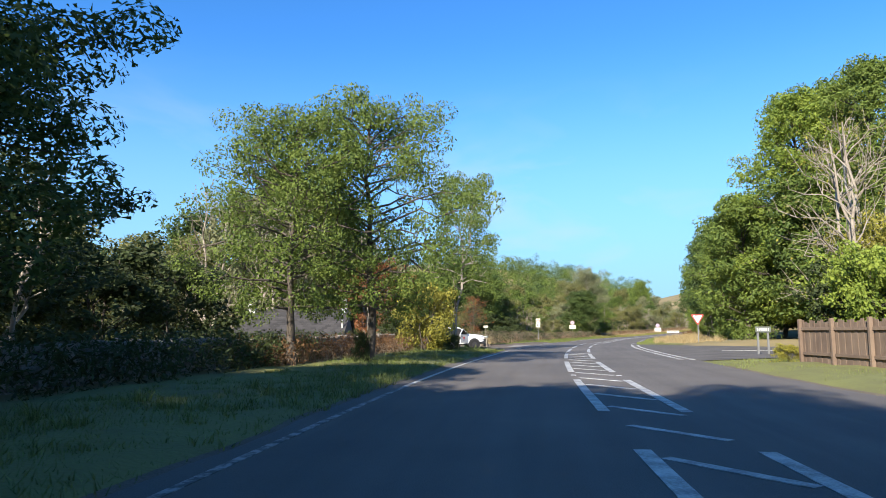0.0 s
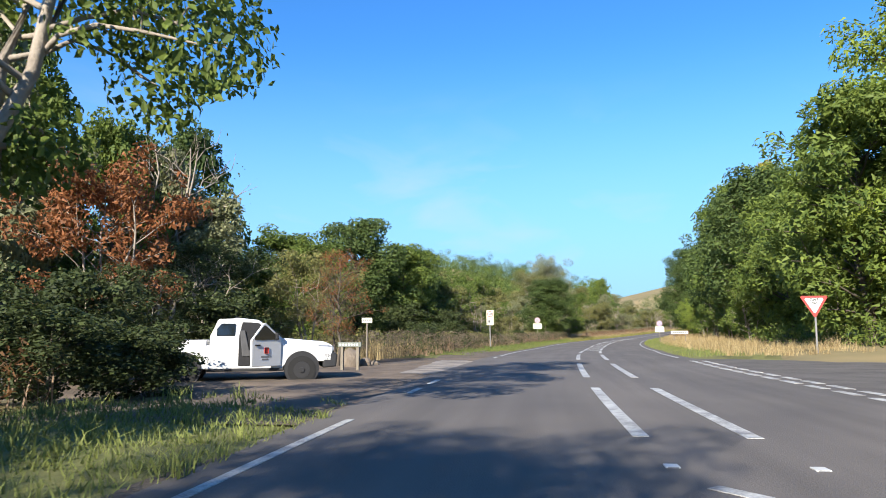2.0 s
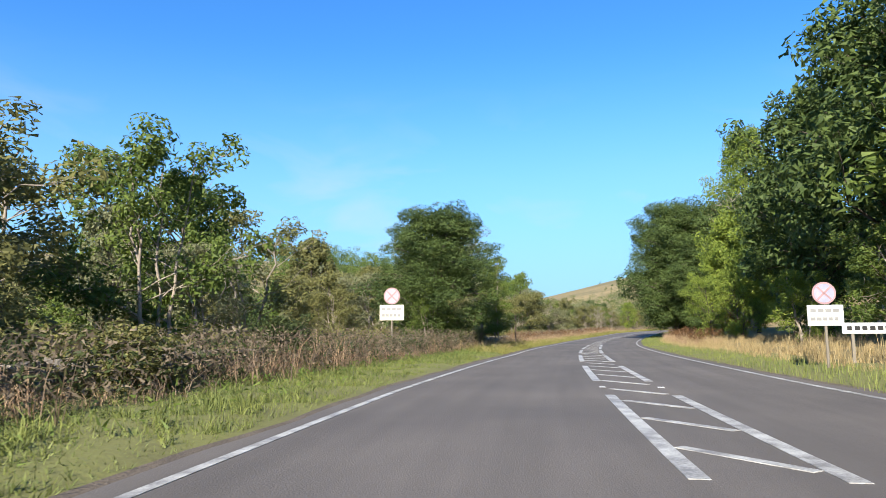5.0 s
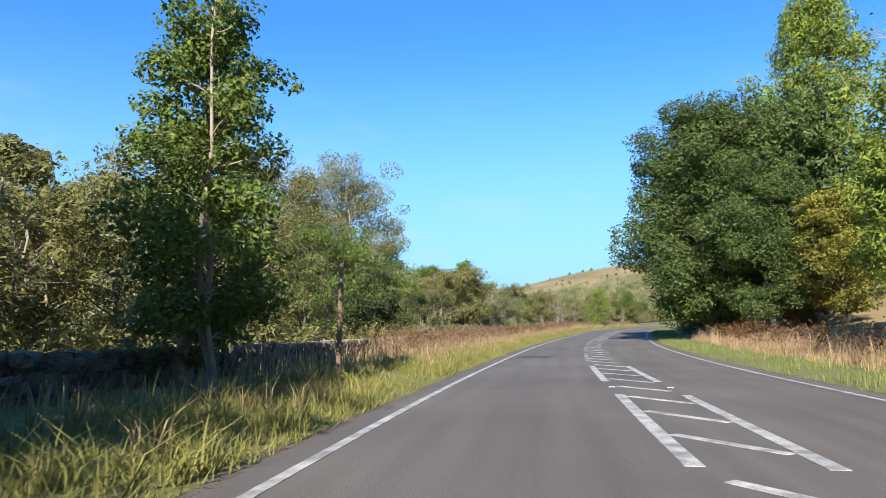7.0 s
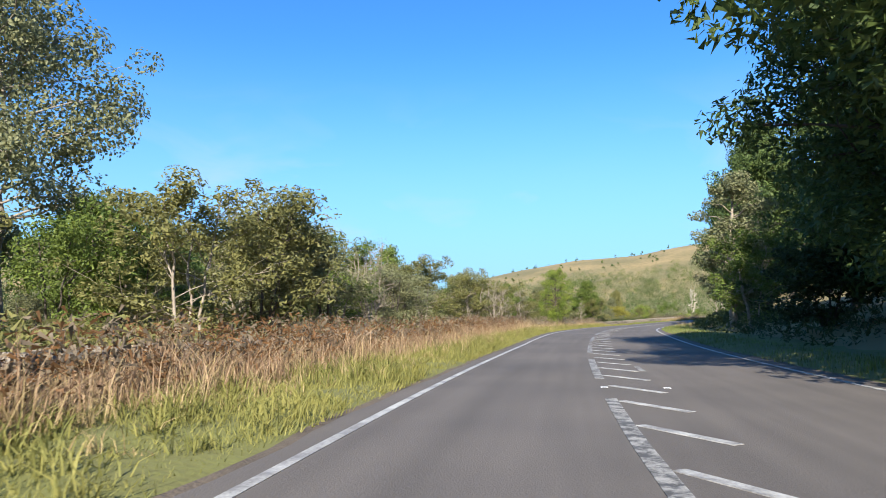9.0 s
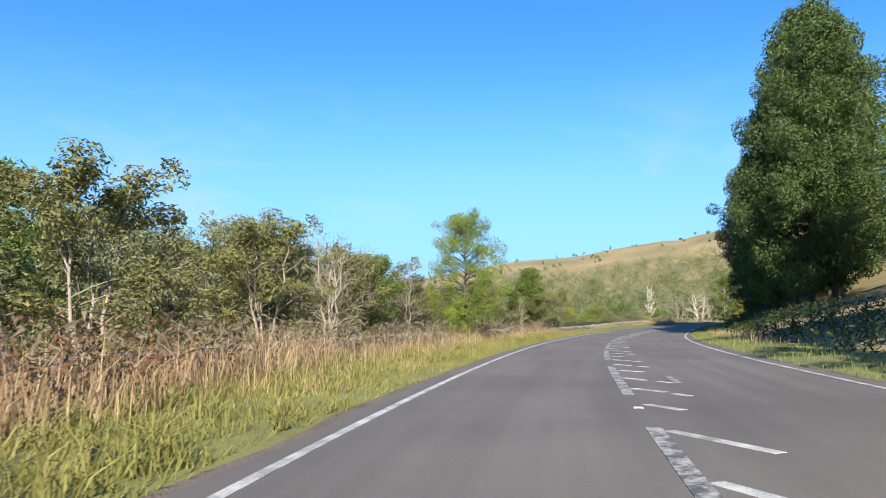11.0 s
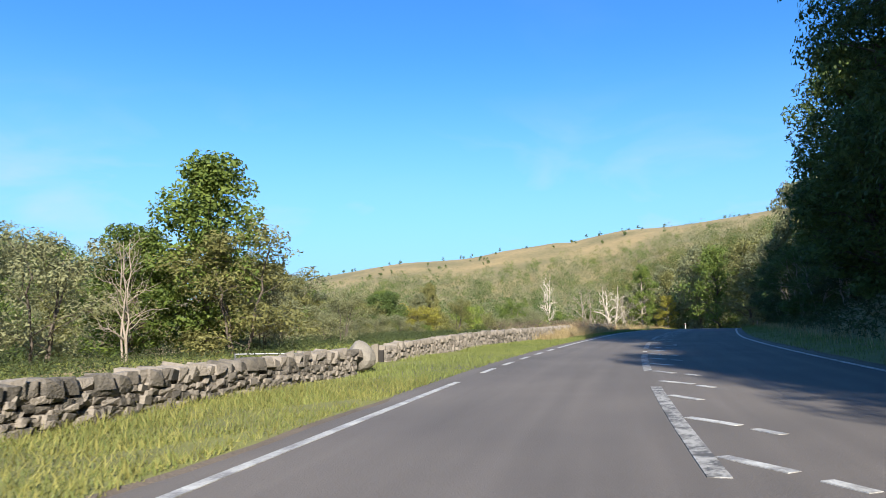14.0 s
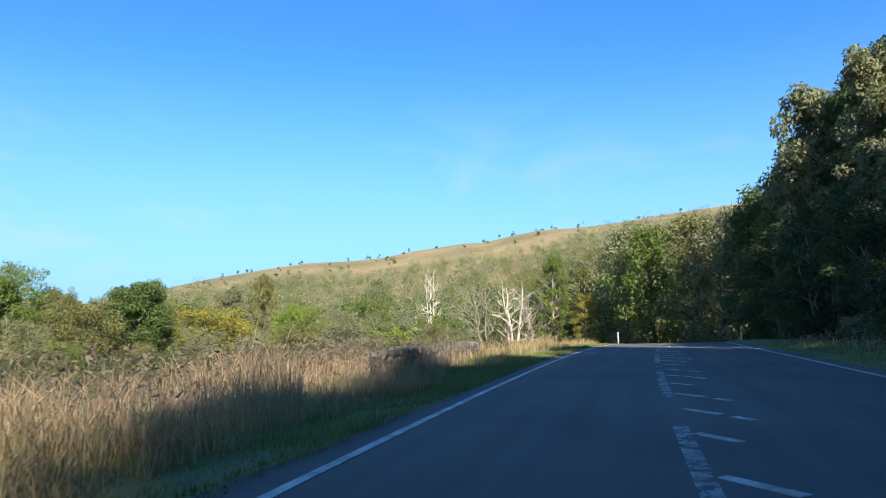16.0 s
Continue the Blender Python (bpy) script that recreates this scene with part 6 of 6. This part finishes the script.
    for x in (x0 + 2.4, x0 + 5.2):
        w = part("window", boxed(x - 0.45, y0 - 0.03, -1.2, x + 0.45, y0 + 0.05, -0.1, bevel=0.01), WHITE, ob, "white window frame")
        part("pane", boxed(x - 0.38, y0 - 0.04, -1.12, x + 0.38, y0 - 0.028, -0.18), GLASS, w, "dark glass pane")
    return ob


cottage()
rails = thing("railings", pose(-7.2, 43.4, -0.6), "grey metal railings beside the cottage", "railings")
for i in range(22):
    part("bar", rodded((i * 0.115, 0, 0), (i * 0.115, 0, 1.45), 0.014, n=6), STEEL, rails)
for z in (0.2, 1.3):
    part("rail", boxed(-0.05, -0.015, z, 2.5, 0.015, z + 0.04, bevel=0.004), STEEL, rails)
part("foot", boxed(-0.05, -0.03, -2.0, 2.5, 0.03, 0.02), STONE_CORE, rails, "dark footing wall")


# ---- the pickup with its door open ----
def slab(points, y0, y1, mat_inset=0.0, bevel=0.03):
    """A side outline of (x, z) points drawn out from y0 to y1, the y1 and y0 faces drawn in at the top."""
    bm = bmesh.new()
    top, low = max(z for _, z in points), min(z for _, z in points)
    sides = []
    for y, sg in ((y0, 1), (y1, -1)):
        sides.append([bm.verts.new((x, y + sg * mat_inset * max(0, (z - low) / (top - low)), z)) for x, z in points])
    a, b = sides
    bm.faces.new(a)
    bm.faces.new(b[::-1])
    for i in range(len(a)):
        j = (i + 1) % len(a)
        bm.faces.new((a[i], b[i], b[j], a[j]))
    bmesh.ops.recalc_face_normals(bm, faces=bm.faces[:])
    if bevel:
        bmesh.ops.bevel(bm, geom=list(bm.edges), offset=bevel, segments=3, affect="EDGES", profile=0.6)
    return bm


def pickup():
    m = pose(-0.49, 45.25, -0.1, 0, 0, 12) @ Matrix.Scale(0.82, 4)
    ob = thing("pickup_truck", m, "white crew-cab pickup truck with its front door open", "pickup truck")
    W = 0.9
    part("lower_body", slab([(-2.55, 0.55), (-2.05, 0.5), (-1.0, 0.42), (0.95, 0.42), (1.1, 0.6), (2.0, 0.6), (2.3, 0.6), (2.32, 1.0), (1.0, 1.08), (-2.55, 1.05)], -W, W, 0.03, 0.04), PAINT, ob)
    part("bonnet", slab([(0.92, 1.02), (2.3, 0.95), (2.33, 1.03), (2.1, 1.14), (0.98, 1.24)], -0.82, 0.82, 0.05, 0.05), PAINT, ob)
    cab = part("cab", slab([(-0.95, 1.0), (1.0, 1.0), (0.98, 1.22), (0.3, 1.74), (-0.15, 1.79), (-0.75, 1.76), (-0.95, 1.3)], -0.88, 0.88, 0.16, 0.05), PAINT, ob)
    part("bed", slab([(-2.58, 0.7), (-1.02, 0.7), (-1.02, 1.2), (-2.58, 1.2)], -W, W, 0.02, 0.04), PAINT, ob)
    part("rear_window", slab([(-0.78, 1.3), (-0.3, 1.3), (-0.3, 1.64), (-0.66, 1.64), (-0.78, 1.5)], -0.835, -0.72, 0.04, 0.02), GLASS, cab, "dark side glass")
    part("windscreen", slab([(0.45, 1.64), (0.97, 1.25), (0.99, 1.27), (0.47, 1.66)], -0.7, 0.7, 0.03, 0.0), GLASS, cab, "dark windscreen")
    # near-black block fills the doorway; its colour stands for the shade inside
    part("door_opening", slab([(-0.2, 0.5), (0.85, 0.5), (0.85, 1.22), (0.3, 1.66), (-0.12, 1.68), (-0.2, 1.3)], -0.92, -0.6, 0.09, 0.02), CAB_SHADE, ob, "dark block standing in for the shaded cab interior")
    part("seat", slab([(-0.1, 0.75), (0.45, 0.75), (0.45, 0.9), (0.08, 0.92), (-0.04, 1.45), (-0.18, 1.45)], -0.93, -0.7, 0.02, 0.03), material("grey_seat_cloth", (0.12, 0.12, 0.125), 0.9, scale=6, fine=50, bump=0.3), ob, "grey seat")
    part("sill", boxed(-1.0, -0.95, 0.36, 1.0, -0.86, 0.44, bevel=0.02), PLASTIC, ob, "black side step")
    # the open door swings out from its front edge
    door = part("front_door", slab([(0.0, 0.5), (-1.0, 0.5), (-1.02, 1.2), (-0.62, 1.64), (-0.55, 1.64), (0.0, 1.24)][::-1], -0.03, 0.04, 0.0, 0.015), PAINT, ob, "white door standing open")
    door.matrix_local = pose(0.9, -0.93, 0.0, 0, 0, 42)
    part("door_window", slab([(-0.1, 1.2), (-0.93, 1.2), (-0.93, 1.27), (-0.62, 1.58), (-0.58, 1.58), (-0.1, 1.25)][::-1], -0.045, 0.05, 0.0, 0.004), GLASS, door, "dark door glass")
    part("handle", boxed(-0.92, -0.06, 1.04, -0.75, -0.03, 1.08, bevel=0.01), PLASTIC, door, "black handle")
    part("badge", plate(-0.6, 0.84, -0.45, 1.0, -0.036, -0.029, 0.02), RED, door, "small red badge shape")
    for k, w in enumerate((0.34, 0.24)):
        part("bar", plate(-0.7 + 0.02 * k, 0.74 - 0.07 * k, -0.7 + w, 0.78 - 0.07 * k, -0.036, -0.029, 0.002), GREY_PAINT, door)
    mirror = part("mirror", boxed(0.72, -1.12, 1.2, 0.84, -0.92, 1.38, bevel=0.03), PLASTIC, ob, "black door mirror")
    part("bumper", slab([(2.05, 0.42), (2.42, 0.45), (2.46, 0.78), (2.34, 0.86), (2.05, 0.84)], -0.9, 0.9, 0.02, 0.05), PLASTIC, ob, "black front bumper")
    part("grille", boxed(2.3, -0.5, 0.84, 2.4, 0.5, 1.02, bevel=0.02), PLASTIC, ob, "black grille")
    part("number_plate", boxed(2.45, -0.26, 0.55, 2.47, 0.26, 0.66, bevel=0.003), CREAM, ob)
    for y in (-0.68, 0.68):
        part("headlight", slab([(1.95, 0.93), (2.35, 0.88), (2.36, 0.99), (2.2, 1.05), (1.92, 1.05)], y - 0.2, y + 0.2, 0.02, 0.02), LAMP, ob, "clear headlight")
    for x in (1.48, -1.6):
        for sg in (-1, 1):
            arch = part("wheel_arch", rodded((x, sg * 0.55, 0.42), (x, sg * 0.925, 0.42), 0.47, n=28), PLASTIC, ob, "black wheel arch")
            tyre = part("wheel", rodded((x, sg * 0.68, 0.38), (x, sg * 0.95, 0.38), 0.38, n=32), RUBBER, ob, "black tyre")
            part("rim", rodded((x, sg * 0.9, 0.38), (x, sg * 0.958, 0.38), 0.245, 0.22, n=24), PLASTIC, tyre, "dark wheel rim")
            part("hub", rodded((x, sg * 0.95, 0.38), (x, sg * 0.985, 0.38), 0.07, n=14), PLASTIC, tyre)
    part("roof_light", boxed(-0.35, -0.05, 1.78, -0.22, 0.05, 1.84, bevel=0.01), PLASTIC, ob)
    return ob


pickup()

# pale concrete apron and dark patches in the asphalt, the second one darkest
v, f = strip(46.4, 54.6, lambda s: np.interp(s, [46.4, 50.5, 54.6], [-3.6, -3.8, -4.05]) + 0.05 * np.sin(s * 2.1), lambda s: -2.68 - 0.35 * np.clip(s - 53.6, 0, 1) + 0.02 * np.sin(s * 3.3), 0.006, 0.2, 5)
tagged(new("concrete_apron", mesh_of("concrete_apron", v, f, CONCRETE)), "pale concrete strip at the pull-in", "road surface", kind="structure")
DARKER_PATCH = material("darker_patch", (0.085, 0.078, 0.072), 0.8, scale=3, fine=40, second=(0.06, 0.055, 0.052), bump=0.4)
TAR = material("dark_tar_patch", (0.14, 0.125, 0.11), 0.85, scale=3, fine=40, second=(0.085, 0.077, 0.07), bump=0.3)
for i, (s0, s1, d0, d1) in enumerate(((117.0, 119.0, 0.2, 1.5), (143.5, 144.9, -1.75, -0.45), (133.5, 135.5, 1.3, 2.2), (66.8, 68.4, 2.3, 3.4), (236, 238.5, 0.9, 1.7))):
    v, f = strip(s0, s1, lambda s: d0 + 0.1 * np.sin(s * 5 + i), lambda s: d1 + 0.12 * np.sin(s * 4), 0.0035, 0.25, 3)
    tagged(new("tar_patch", mesh_of("tar_patch", v, f, DARKER_PATCH if i == 1 else TAR)), "dark patch in the asphalt", "road surface", kind="structure")

# road studs between the dashes
for k in range(-4, 36, 2):
    for side in (mid_left, mid_right):
        s = beat(k + 2 / 3 + 1 / 6)
        if 40 < s < 60 or s > 180 and side is mid_right:
            continue
        st = thing("road_stud", facing(s, float(side(s)), 0.0), "small white reflecting road stud in the asphalt", "road stud", "road studs")
        st.matrix_world = Matrix.Translation((st.matrix_world.translation.x, st.matrix_world.translation.y, float(road_z(s)) - 0.004)) @ st.matrix_world.to_3x3().to_4x4()
        part("casting", boxed(-0.055, -0.065, 0.0, 0.055, 0.065, 0.016, bevel=0.006), WHITE, st)
        part("lens", boxed(-0.04, -0.069, 0.005, 0.04, -0.063, 0.014), LAMP, st, "glass reflector")
